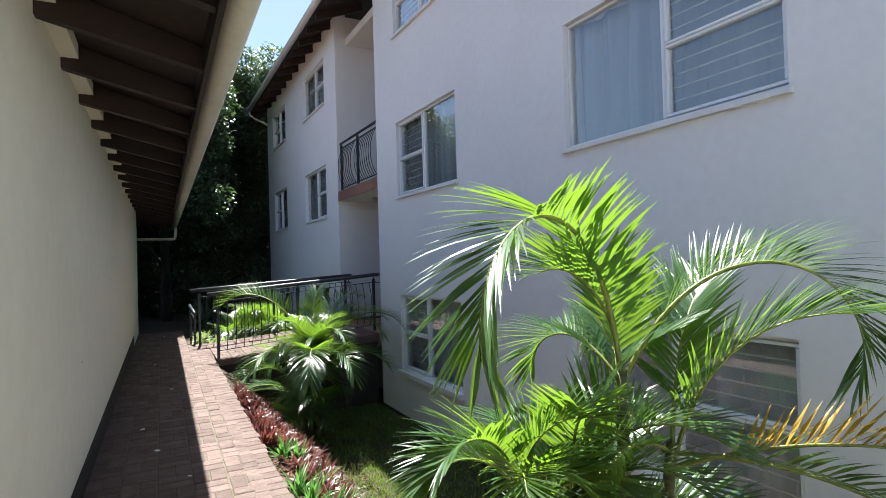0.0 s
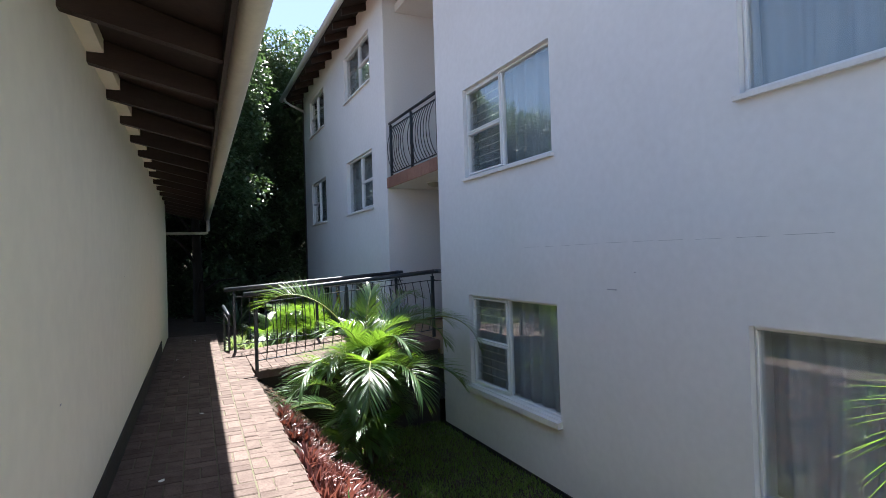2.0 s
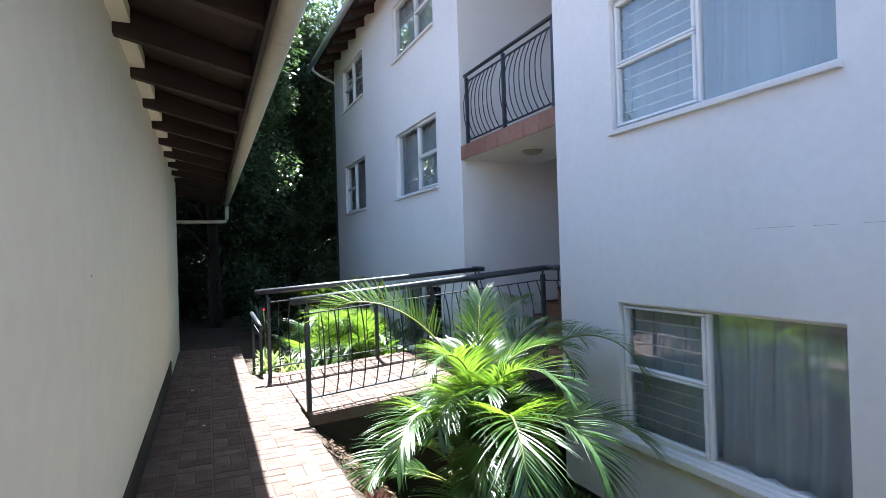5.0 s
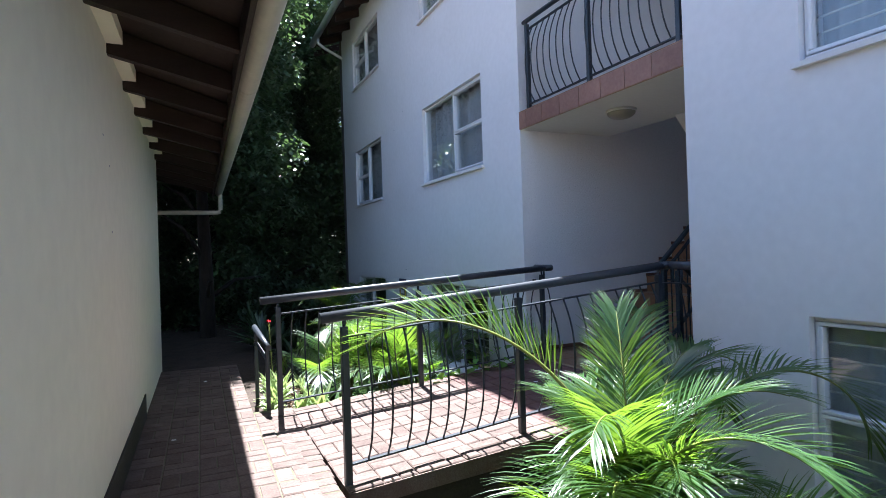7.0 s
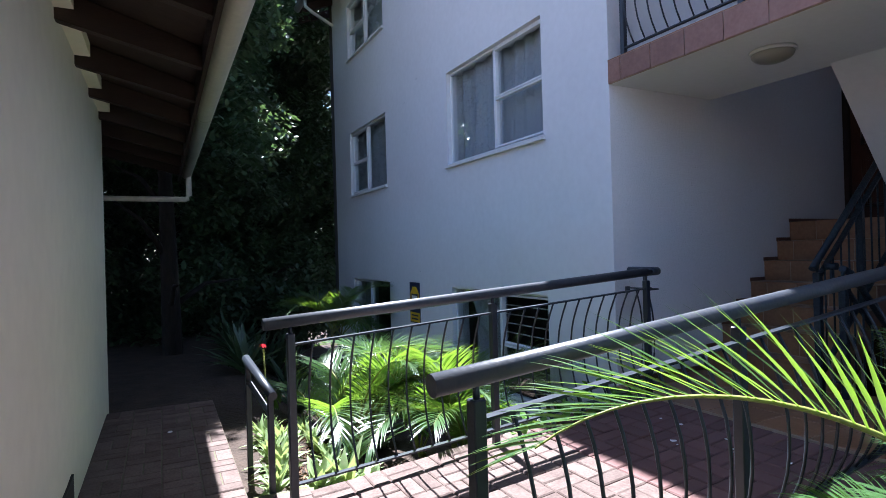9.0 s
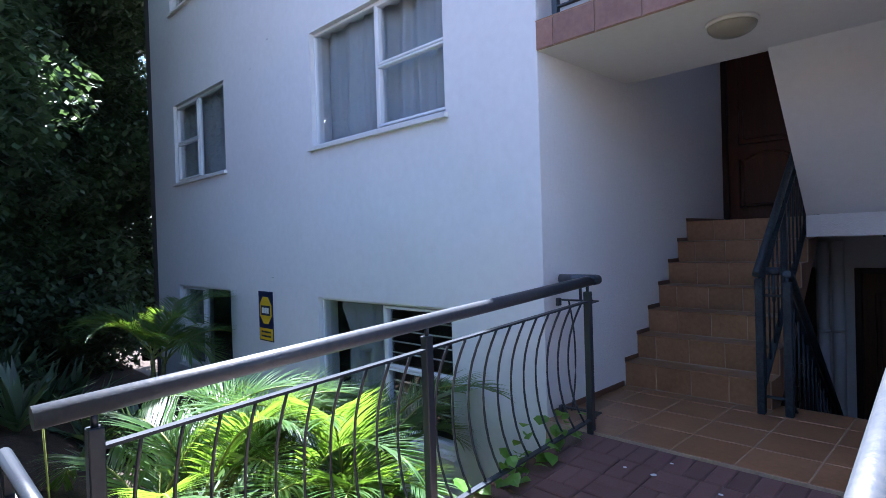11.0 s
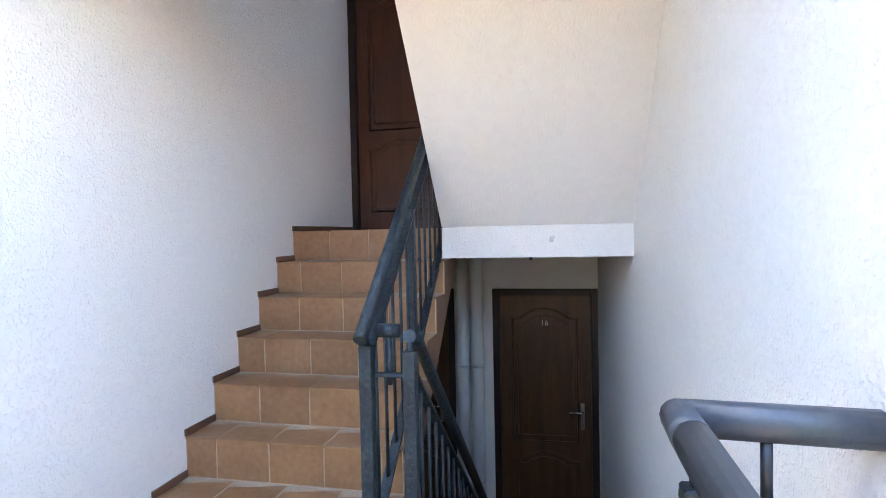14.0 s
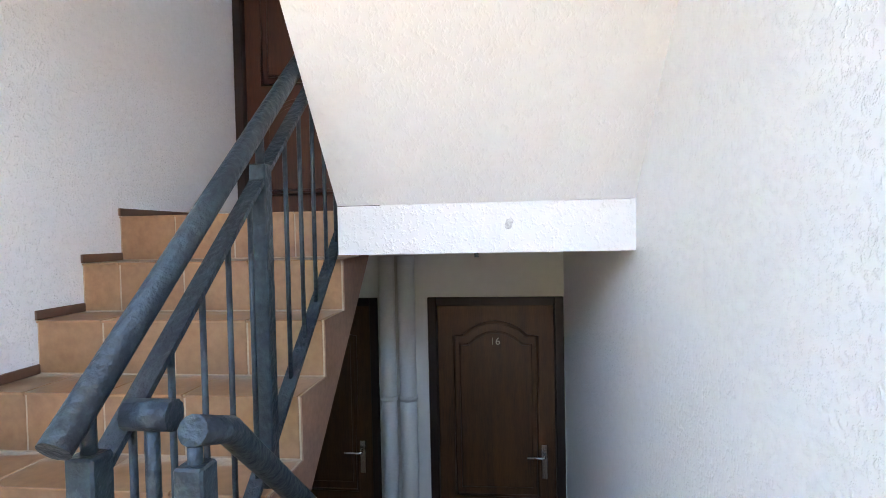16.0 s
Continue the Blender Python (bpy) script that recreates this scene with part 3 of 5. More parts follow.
# ---- windows, curtains ----
def window_meshes(width, height, bars_high):
    """Window in its own frame: x into the wall, y along it, z up; origin at the lower corner of the opening."""
    w, h = width, height
    split = w * 0.53 if bars_high else w * 0.47
    lo, hi = (split, w) if bars_high else (0.0, split)      # the half with the two vents
    flo, fhi = (0.0, split) if bars_high else (split, w)    # the fixed half
    f = 0.030
    bm = bmesh.new()
    for y0, y1, z0, z1 in ((0, w, 0, f), (0, w, h - f, h), (0, f, f, h - f), (w - f, w, f, h - f), (split - f * 0.6, split + f * 0.6, f, h - f)):
        box(bm, 0.050, 0.100, y0 + 0.002, y1 - 0.002, z0 + 0.002, z1 - 0.002, 0.004)
    frame_me = finish(bm, "window_frame", "frame")
    mid = h * 0.5
    vents = []
    for z0, z1 in ((f, mid), (mid, h - f)):
        bm = bmesh.new()
        a, b = lo + f * 0.6, hi - f * 0.9
        s = 0.027
        for y0, y1, q0, q1 in ((a, b, z0, z0 + s), (a, b, z1 - s, z1), (a, a + s, z0 + s, z1 - s), (b - s, b, z0 + s, z1 - s)):
            box(bm, 0.036, 0.093, y0, y1, q0 + 0.002, q1 - 0.002, 0.005)
        vents.append((finish(bm, "vent_frame", "frame"), (a + s, b - s, z0 + s, z1 - s)))
    return dict(split=split, frame=frame_me, vents=vents, fixed=(flo + f * 0.7, fhi - f * 0.9, f, h - f), w=w, h=h)


def pane(y0, y1, z0, z1, parent, x=0.073):
    bm = bmesh.new()
    box(bm, x, x + 0.004, y0 - 0.006, y1 + 0.006, z0 - 0.006, z1 + 0.006)
    ob = part("pane", bm, "glass", parent)
    ob.visible_shadow = False
    return ob


def make_window(name, kind_meshes, at, sill_out=0.03, sill_face=0.03, bars=4):
    k = kind_meshes
    win = thing(name, "white aluminium window with burglar bars and grey curtains", "window", "windows of the flats", "structure", at=at)
    part("window_frame", k["frame"], None, win)
    for me, (y0, y1, z0, z1) in k["vents"]:
        v = part("vent_frame", me, None, win)
        pane(y0, y1, z0, z1, v)
        for j in range(1, bars + 1):
            bm = bmesh.new()
            z = z0 + (z1 - z0) * j / (bars + 1)
            tube(bm, [(0.108, y0 - 0.02, z), (0.108, y1 + 0.02, z)], 0.007, 6)
            part("burglar_bar", bm, "bars", win, "cream horizontal burglar bar")
    pane(*k["fixed"], win)
    bm = bmesh.new()
    prism(bm, [(-sill_out, -0.015 - sill_face), (-sill_out, -0.015), (0.09, 0.004), (0.09, -0.015 - sill_face)], "y", -0.03, k["w"] + 0.03)
    part("window_sill", bm, "sill", win, "white sloping sill")
    return win


def make_curtain(width, height, at, seed, label, cloth="curtain"):
    rng = random.Random(seed)
    n = 110
    verts, faces = [], []
    ph = [rng.uniform(0, 6.28) for _ in range(4)]
    rows = 7
    for r in range(rows):
        z = -0.05 + (height + 0.1) * r / (rows - 1)
        for i in range(n):
            y = -0.06 + (width + 0.12) * i / (n - 1)
            s = 1 - 0.25 * r / rows
            d = 0.036 * math.sin(y * 24 + ph[0] + 1.2 * math.sin(y * 3.1 + ph[1])) + 0.016 * math.sin(y * 57 + ph[2] + 0.3 * r) + 0.02 * math.sin(y * 6 + ph[3])
            verts.append((0.195 + d * s, y + 0.012 * math.sin(r * 0.9 + y * 9), z))
    for r in range(rows - 1):
        for i in range(n - 1):
            faces.append((r * n + i, r * n + i + 1, (r + 1) * n + i + 1, (r + 1) * n + i))
    me = sheet("curtain", verts, faces, cloth)
    me.shade_smooth()
    ob = solid("curtain", me, None, label, "curtain", "curtains", at=at)
    m = ob.modifiers.new("thickness", "SOLIDIFY")
    m.thickness = 0.003
    return ob


def build_windows():
    n = 0
    for i, (a, b) in enumerate(WIN):
        for j, (z0, z1) in enumerate(LEVELS):
            n += 1
            k = window_meshes(b - a, z1 - z0, bars_high=i in (0, 3))
            low = j == 0
            make_window("window_%d" % n, k, pose(FX, a, z0), 0.06 if low else 0.045, 0.06 if low else 0.032, 4 if i < 2 or (low and i == 2) else 0)
            if (i, j) in ((3, 0), (2, 0)):
                continue
            make_curtain(b - a, z1 - z0, pose(FX, a, z0), 10 * i + j, "pale grey pleated curtain drawn behind the window", "pale_curtain" if i > 1 or j == 0 else "curtain")
    # the open room behind the far low window keeps only a half-drawn curtain
    make_curtain(0.60, 1.12, pose(FX, 12.72, -0.29), 78, "grey curtain drawn over one half of a dark window")
    verts, faces, n = [], [], 24
    for i in range(n):
        q = i / (n - 1)
        low = 0.80 - 0.46 * math.sin(math.pi * (0.12 + 0.80 * q)) ** 0.8
        for k in range(9):
            w = k / 8
            verts.append((FX + 0.165 + 0.016 * math.sin(9 * q + 5 * w) + 0.02 * w, 12.74 + 0.66 * q, 0.85 + (low - 0.85) * w))
    for i in range(n - 1):
        for k in range(8):
            faces.append((i * 9 + k, i * 9 + k + 1, i * 9 + k + 10, i * 9 + k + 9))
    me = sheet("hung_sheet", verts, faces, "curtain")
    me.shade_smooth()
    ob = solid("hung_sheet", me, None, "pale cloth slung across the head of a dark window", "cloth")
    ob.modifiers.new("thickness", "SOLIDIFY").thickness = 0.003
    make_curtain(0.55, 1.12, pose(FX, 16.68, -0.29), 77, "grey curtain drawn to one side of a dark window")


build_windows()


# ---- iron railings ----
def belly(h, out, n=11):
    """A bellied baluster: leans out low down, comes back in at the top."""
    pts = []
    for i in range(n):
        s = i / (n - 1)
        o = out * (math.sin(math.pi * s) * (1.25 - 0.9 * s) - 0.28 * math.sin(2 * math.pi * s) * s)
        pts.append((0.0, o, h * s))
    return pts


def railing(name, label, p0, p1, posts, outward, top_h=1.0, bar_from=0.12, bar_to=0.86, step=0.115, r=0.032, over=0.0, out=0.13, handrail=True, top="iron", post_r=0.021):
    """A straight run from p0 to p1 (feet); posts: places along it from 0 to 1; outward: unit vector across it."""
    p0, p1 = Vector(p0), Vector(p1)
    along = p1 - p0
    length = math.hypot(along.x, along.y)
    d = Vector((along.x, along.y, 0)).normalized()
    outward = Vector(outward)
    ob = thing(name, label, "railing", at=Matrix.Translation(p0))

    def at(s, z):
        return along * s + Vector((0, 0, z))
    if handrail:
        bm = bmesh.new()
        tube(bm, [at(-over / length, top_h), at(0.3, top_h), at(0.7, top_h), at(1, top_h)], r, 14)
        part("handrail", bm, top, ob, "thick round blue-black handrail", smooth=False)
    for z in (bar_from, bar_to):
        bm = bmesh.new()
        side = Vector((-d.y, d.x, 0)) * 0.016
        a, b = at(posts[0], z), at(1, z)
        vs = [bm.verts.new(p + s * side + Vector((0, 0, q))) for p in (a, b) for s in (-1, 1) for q in (-0.005, 0.005)]
        for f in ((0, 1, 3, 2), (4, 6, 7, 5), (0, 4, 5, 1), (2, 3, 7, 6), (0, 2, 6, 4), (1, 5, 7, 3)):
            bm.faces.new([vs[i] for i in f])
        part("flat_bar", bm, "iron", ob)
    yaw = math.degrees(math.atan2(d.y, d.x))
    turn = pose(0, 0, 0, 0, 0, yaw)
    flip = 1 if (turn.to_3x3() @ Vector((0, 1, 0))).dot(outward) > 0 else -1
    bm = bmesh.new()
    tube(bm, [(x, y * flip, z) for x, y, z in belly(bar_to - bar_from, out)], 0.0065, 6)
    me = finish(bm, "baluster", "iron")
    bm = bmesh.new()
    box(bm, -post_r, post_r, -post_r, post_r, 0.0, bar_to + 0.06, 0.004)
    post_me = finish(bm, "post", "iron")
    bm = bmesh.new()
    tube(bm, [(0, 0, bar_to + 0.055), (0, 0, top_h - r * 0.6)], 0.010, 8)
    pin_me = finish(bm, "pin", "iron")
    for s in posts:
        p = part("post", post_me, None, ob, at=Matrix.Translation(at(s, 0)) @ turn)
        part("pin", pin_me, None, p)
    n = int(length / step)
    for i in range(1, n):
        s = posts[0] + (1 - posts[0]) * i / n
        if min(abs(s - q) for q in posts) * length > 0.03:
            part("baluster", me, None, ob, at=Matrix.Translation(at(s, bar_from)) @ turn)
    return ob


def bar(bm, a, b, w=0.016, t=0.005):
    a, b = Vector(a), Vector(b)
    d = (b - a).normalized()
    side = d.cross(Vector((0, 0, 1))).normalized() * w
    up = side.cross(d).normalized() * t
    vs = [bm.verts.new(p + i * side + j * up) for p in (a, b) for i in (-1, 1) for j in (-1, 1)]
    for f in ((0, 1, 3, 2), (4, 6, 7, 5), (0, 4, 5, 1), (2, 3, 7, 6), (0, 2, 6, 4), (1, 5, 7, 3)):
        bm.faces.new([vs[i] for i in f])


def build_bridge_rails():
    for name, y0, y1, x0, wall_y, sgn in (("bridge_railing", 10.45, 10.50, 0.74, 10.76, 1), ("bridge_railing", 8.79, 8.91, 0.88, 8.612, -1)):
        z0 = -0.005 if sgn < 0 else -0.01
        ob = railing(name, "blue-black iron railing with bellied bars along the ramp", (x0, y0, z0), (3.47, y1, 0.135 if sgn > 0 else 0.175), (0.0, 0.47, 0.985), (0, sgn, 0),
                     top_h=0.985, over=0.14, step=0.118, top="railtop")
        end = Vector((3.47 - x0, y1 - y0, (0.135 if sgn > 0 else 0.175) - z0 + 0.985))
        dy = wall_y - y1
        bm = bmesh.new()
        tube(bm, [end + Vector((-0.03, 0, 0)), end + Vector((0.08, 0, 0)), end + Vector((0.075, dy * 0.1, 0)), end + Vector((0.06, dy, 0))], 0.032, 14)
        part("handrail_return", bm, "railtop", ob)
        for z in (-0.14, -0.86):
            bm = bmesh.new()
            bar(bm, end + Vector((-0.02, 0, z)), end + Vector((0.09, 0.02 * sgn, z)))
            bar(bm, end + Vector((0.08, 0, z)), end + Vector((0.06, dy * 1.05, z)))
            box(bm, end.x + 0.03, end.x + 0.07, end.y + dy * 1.05 - 0.012, end.y + dy * 1.05 + 0.012, end.z + z - 0.04, end.z + z + 0.012, 0.004)
            part("wall_bracket", bm, "iron", ob)
        for q in (0.35, 0.8):
            bm = bmesh.new()
            tube(bm, [end + Vector((0.07 + y * 0.9, dy * q, z - 0.88)) for x, y, z in belly(0.74, 0.09)], 0.0065, 6)
            part("baluster", bm, "iron", ob)
        bm = bmesh.new()
        tube(bm, [end + Vector((0.07, dy * 0.45, -0.14)), end + Vector((0.07, dy * 0.45, -0.02))], 0.010, 8)
        part("pin", bm, "iron", ob)
    # short rail going down to the garden path
    ob = thing("garden_handrail", "short blue-black handrail beside the garden steps", "handrail", at=pose(0.68, 10.66, 0.0))
    bm = bmesh.new()
    tube(bm, [(0, 0, 0.54), (-0.02, 0.25, 0.59), (-0.05, 0.62, 0.66)], 0.026, 12)
    part("handrail", bm, "iron", ob)
    for p in ((-0.005, 0.05), (-0.045, 0.58)):
        bm = bmesh.new()
        box(bm, p[0] - 0.017, p[0] + 0.017, p[1] - 0.017, p[1] + 0.017, -0.12, 0.525 + p[1] * 0.19, 0.004)
        part("post", bm, "iron", ob)
    bm = bmesh.new()
    bar(bm, (0, 0.05, 0.42), (-0.045, 0.58, 0.52))
    part("flat_bar", bm, "iron", ob)


build_bridge_rails()


def build_balcony_rail():
    ob = railing("balcony_railing", "blue-black iron railing with bellied bars on the upper landing", (FX + 0.05, NY - 0.06, 2.83), (FX + 0.05, SY + 0.04, 2.83),
                 (0.03, 0.5, 0.985), (-1, 0, 0), top_h=0.98, bar_from=0.07, bar_to=0.88, step=0.112, r=0.024, out=0.135)
    return ob


build_balcony_rail()


def build_stair_rail():
    sl = RISE / RUN
    z0 = 1.13
    ob = thing("stair_railing", "weathered blue-green iron railing up the stairs", "railing", at=pose(4.385, MY + 0.03, LAND))
    h = z0 - LAND

    def line(x, z):
        return (x, 0, z + x * sl)
    bm = bmesh.new()
    tube(bm, [line(-0.02, h), line(0.5, h), line(1.1, h), line(1.80, h)], 0.025, 14)
    part("handrail", bm, "ironworn", ob)
    for z in (h - 0.13, 0.10):
        bm = bmesh.new()
        bar(bm, line(0.03, z), line(1.78, z), 0.020, 0.006)
        part("flat_bar", bm, "ironworn", ob)
    bm = bmesh.new()
    tube(bm, [(0, 0, 0.0), (0, 0, h - 0.23)], 0.0075, 6)
    me = finish(bm, "baluster", "ironworn")
    for i in range(1, 16):
        x = 0.03 + i * 0.113
        if abs(x - 0.66) > 0.04:
            part("baluster", me, None, ob, at=pose(x, 0, 0.10 + x * sl))
    bm = bmesh.new()
    box(bm, -0.024, 0.024, -0.024, 0.024, 0, h - 0.045, 0.004)
    tube(bm, [(0, 0, h - 0.05), (0, 0, h + 0.03)], 0.012, 8)
    part("post", bm, "ironworn", ob, "square newel post with flaking blue paint", at=pose(0.045, 0, 0))
    bm = bmesh.new()
    box(bm, -0.022, 0.022, -0.022, 0.022, -0.30, h - 0.10, 0.004)
    tube(bm, [(0, 0, h - 0.11), (0, 0, h - 0.02)], 0.012, 8)
    part("post", bm, "ironworn", ob, at=pose(0.66, 0, 0.66 * sl))
    # the rail down to the lower doors starts beside it
    ob = thing("stair_railing", "dark iron railing down to the lower doors", "railing", at=pose(4.46, MY - 0.125, LAND))
    bm = bmesh.new()
    tube(bm, [(-0.005, 0, h - 0.015), (0.1, 0, h - 0.05), (0.8, 0, h - 0.05 - 0.7 * sl), (1.75, 0, h - 0.05 - 1.65 * sl)], 0.025, 14)
    part("handrail", bm, "ironworn", ob)
    bm = bmesh.new()
    bar(bm, (0.02, 0, h - 0.15), (1.7, 0, h - 0.15 - 1.65 * sl), 0.02, 0.006)
    part("flat_bar", bm, "ironworn", ob)
    bm = bmesh.new()
    bar(bm, (0.02, 0, 0.08), (1.7, 0, 0.06 - 1.6 * sl), 0.02, 0.006)
    part("flat_bar", bm, "ironworn", ob)
    for i in range(1, 14):
        x = 0.02 + i * 0.118
        part("baluster", me, None, ob, at=pose(x, 0, 0.07 - max(0, x - 0.05) * sl))
    bm = bmesh.new()
    box(bm, -0.024, 0.024, -0.024, 0.024, 0, h - 0.068, 0.004)
    tube(bm, [(0, 0, h - 0.1), (0, 0, h - 0.04)], 0.012, 8)
    part("post", bm, "ironworn", ob)
    bm = bmesh.new()
    tube(bm, [(0.02, 0.045, h + 0.0), (0.02, 0.125, h + 0.0)], 0.026, 12)
    part("cross_rail", bm, "ironworn", ob)
    bm = bmesh.new()
    tube(bm, [(0.02, 0.085, h - 0.02), (0.02, 0.085, h - 0.2)], 0.012, 8)
    part("pin", bm, "ironworn", ob)
    for z in (h - 0.16, 0.11):
        bm = bmesh.new()
        box(bm, -0.010, 0.012, 0.02, 0.16, z - 0.008, z + 0.008, 0.003)
        part("tie_bar", bm, "ironworn", ob)


build_stair_rail()


# ---- doors and fittings of the stairwell ----
def arch(y0, y1, z0, z1, rise, n=9):
    """A panel outline with a bowed head that has a small shoulder on each side."""
    w = y1 - y0
    pts = [(y0, z0), (y1, z0), (y1, z1), (y1 - 0.12 * w, z1)]
    for i in range(n):
        s = i / (n - 1)
        pts.append((y1 - 0.12 * w - 0.76 * w * s, z1 + rise * math.sin(math.pi * s) ** 0.8))
    pts += [(y0 + 0.12 * w, z1), (y0, z1)]
    return pts


def make_door(name, label, y0, y1, z0, z1, handle_low=True, number="", x=BACK, wood="door"):
    """A panelled door in the back wall; its face looks to -x."""
    w, h = y1 - y0, z1 - z0
    ob = thing(name, label, "door", "flat doors", "structure", at=pose(x, y0, z0))
    f = 0.055
    bm = bmesh.new()
    box(bm, -0.012, 0.12, 0.0, f, 0, h, 0.004)
    box(bm, -0.012, 0.12, w - f, w, 0, h, 0.004)
    box(bm, -0.0122, 0.12, f, w - f, h - f, h, 0.004)
    part("door_frame", bm, "doorframe", ob, "near-black door frame")
    bm = bmesh.new()
    box(bm, 0.030, 0.070, f + 0.003, w - f - 0.003, 0.006, h - f - 0.003, 0.003)
    leaf = part("door_leaf", bm, wood, ob)
    m = 0.11
    top, mid = h - f - 0.20, h * 0.40
    for a, b, rise in ((mid, top, 0.09), (0.16, mid - 0.16, 0.07)):
        out = arch(f + m, w - f - m, a, b, rise)
        bm = bmesh.new()
        loop = [(0.028, y, z) for y, z in out]
        tube(bm, loop + [loop[0]], 0.012, 6, cap=False)
        cy, cz = w / 2, (a + b) / 2
        inner = [(0.028, cy + (y - cy) * 0.86, cz + (z - cz) * 0.90) for y, z in out]
        tube(bm, inner + [inner[0]], 0.005, 5, cap=False)
        part("panel_moulding", bm, wood, leaf)
        bm = bmesh.new()
        prism(bm, [(cy + (y - cy) * 0.84, cz + (z - cz) * 0.88) for y, z in out], "x", 0.020, 0.031)
        part("panel", bm, wood, leaf)
    hy = f + 0.075 if handle_low else w - f - 0.075
    way = 1 if handle_low else -1
    bm = bmesh.new()
    box(bm, 0.022, 0.030, hy - 0.02, hy + 0.02, h * 0.505 - 0.11, h * 0.505 + 0.11, 0.003)
    hd = part("door_handle", bm, "chrome", ob, "chrome lever handle on a long plate")
    bm = bmesh.new()
    zc = h * 0.505 + 0.045
    tube(bm, [(0.024, hy, zc), (-0.02, hy, zc), (-0.03, hy + way * 0.012, zc), (-0.03, hy + way * 0.11, zc)], 0.009, 8)
    part("lever", bm, "chrome", hd)
    if number:
        cu = bpy.data.curves.new("numeral", "FONT")
        cu.body, cu.size, cu.extrude, cu.align_x = number, 0.066, 0.003, "CENTER"
        tmp = new("numeral", cu)
        me = bpy.data.meshes.new_from_object(tmp)
        bpy.data.objects.remove(tmp)
        me.materials.append(MAT["brass"])
        part("numeral", me, None, ob, "pale metal number 16", at=pose(0.022, w / 2, top - 0.055, 90, 0, -90))
        bm = bmesh.new()
        tube(bm, [(0.024, w / 2, h * 0.68), (0.035, w / 2, h * 0.68)], 0.008, 10)
        part("peephole", bm, "chrome", ob)
    return ob


make_door("door_16", "dark brown panelled wooden flat door with number 16, closed", 8.85, 9.71, DOWN, 1.005, True, "16")
make_door("door_lower", "dark brown panelled wooden flat door, closed, beside the pipes", 10.04, NY - 0.03, DOWN, 1.005, True)
make_door("door_upper", "dark red-brown panelled wooden flat door on the half landing, closed", 9.94, NY, UP, UP + 2.08, True, x=6.92, wood="doorred")


def build_pipes():
    for y, r, lab in ((9.96, 0.05, "wide white waste pipe against the wall"), (9.835, 0.055, "wide white waste pipe between the doors")):
        ob = thing("waste_pipe", lab, "pipe", "pipes", at=pose(BACK - 0.065, y, DOWN))
        bm = bmesh.new()
        tube(bm, [(0, 0, 0), (0, 0, 2.42)], r, 16)
        part("tube", bm, "pipe", ob)
        for z in (0.5, 1.5):
            bm = bmesh.new()
            tube(bm, [(0, 0, z), (0, 0, z + 0.03)], r + 0.005, 16)
            part("clip", bm, "pipe", ob)


build_pipes()


def build_lamp():
    ob = thing("ceiling_light", "round frosted glass ceiling light, switched off", "ceiling light", at=pose(3.92, 9.78, 2.64))
    bm = bmesh.new()
    tube(bm, [(0, 0, 0), (0, 0, -0.025)], 0.145, 24)
    part("base", bm, "white_gutter", ob)
    bm = bmesh.new()
    n = 24
    rings = []
    for k in range(6):
        a = math.pi / 2 * k / 5
        rings.append([bm.verts.new((0.135 * math.cos(a) * math.cos(2 * math.pi * i / n), 0.135 * math.cos(a) * math.sin(2 * math.pi * i / n), -0.025 - 0.065 * math.sin(a))) for i in range(n)] if k < 5 else [bm.verts.new((0, 0, -0.09))])
    for a, b in zip(rings, rings[1:]):
        for i in range(n):
            if len(b) > 1:
                bm.faces.new((a[i], a[(i + 1) % n], b[(i + 1) % n], b[i]))
            else:
                bm.faces.new((a[i], a[(i + 1) % n], b[0]))
    part("bowl", bm, "lamp", ob, smooth=True)


build_lamp()


def build_sign():
    ob = thing("security_sign", "navy alarm sign with a yellow octagon and a yellow strip below", "sign", at=pose(FX - 0.006, 14.72, 0.60))
    bm = bmesh.new()
    box(bm, 0, 0.006, -0.17, 0.17, -0.30, 0.28, 0.002)
    part("board", bm, "navy", ob)
    bm = bmesh.new()
    prism(bm, [(0.15 * math.cos(a), 0.06 + 0.17 * math.sin(a)) for a in [math.pi / 8 + k * math.pi / 4 for k in range(8)]], "x", -0.003, 0.0)
    part("octagon", bm, "yellow", ob)
    bm = bmesh.new()
    box(bm, -0.005, -0.003, -0.105, 0.105, 0.0, 0.115)
    part("panel", bm, "navy", ob)
    bm = bmesh.new()
    box(bm, -0.007, -0.005, -0.08, -0.03, 0.025, 0.09)
    box(bm, -0.007, -0.005, -0.022, 0.022, 0.025, 0.09)
    box(bm, -0.007, -0.005, 0.03, 0.08, 0.025, 0.09)
    part("mark", bm, "white", ob)
    bm = bmesh.new()
    box(bm, -0.003, 0.0, -0.155, 0.155, -0.285, -0.15)
    strip = part("strip", bm, "yellow", ob)
    for z in (-0.19, -0.24):
        bm = bmesh.new()
        box(bm, -0.005, -0.003, -0.11, 0.11, z - 0.012, z + 0.008)
        part("text_bar", bm, "navy", strip)


build_sign()


# ---- ramp slab between the path and the stairwell ----
def bridge_z(x):
    return 0.0 + (LAND - 0.012) * max(0.0, min(1.0, (x - 0.82) / 2.55))


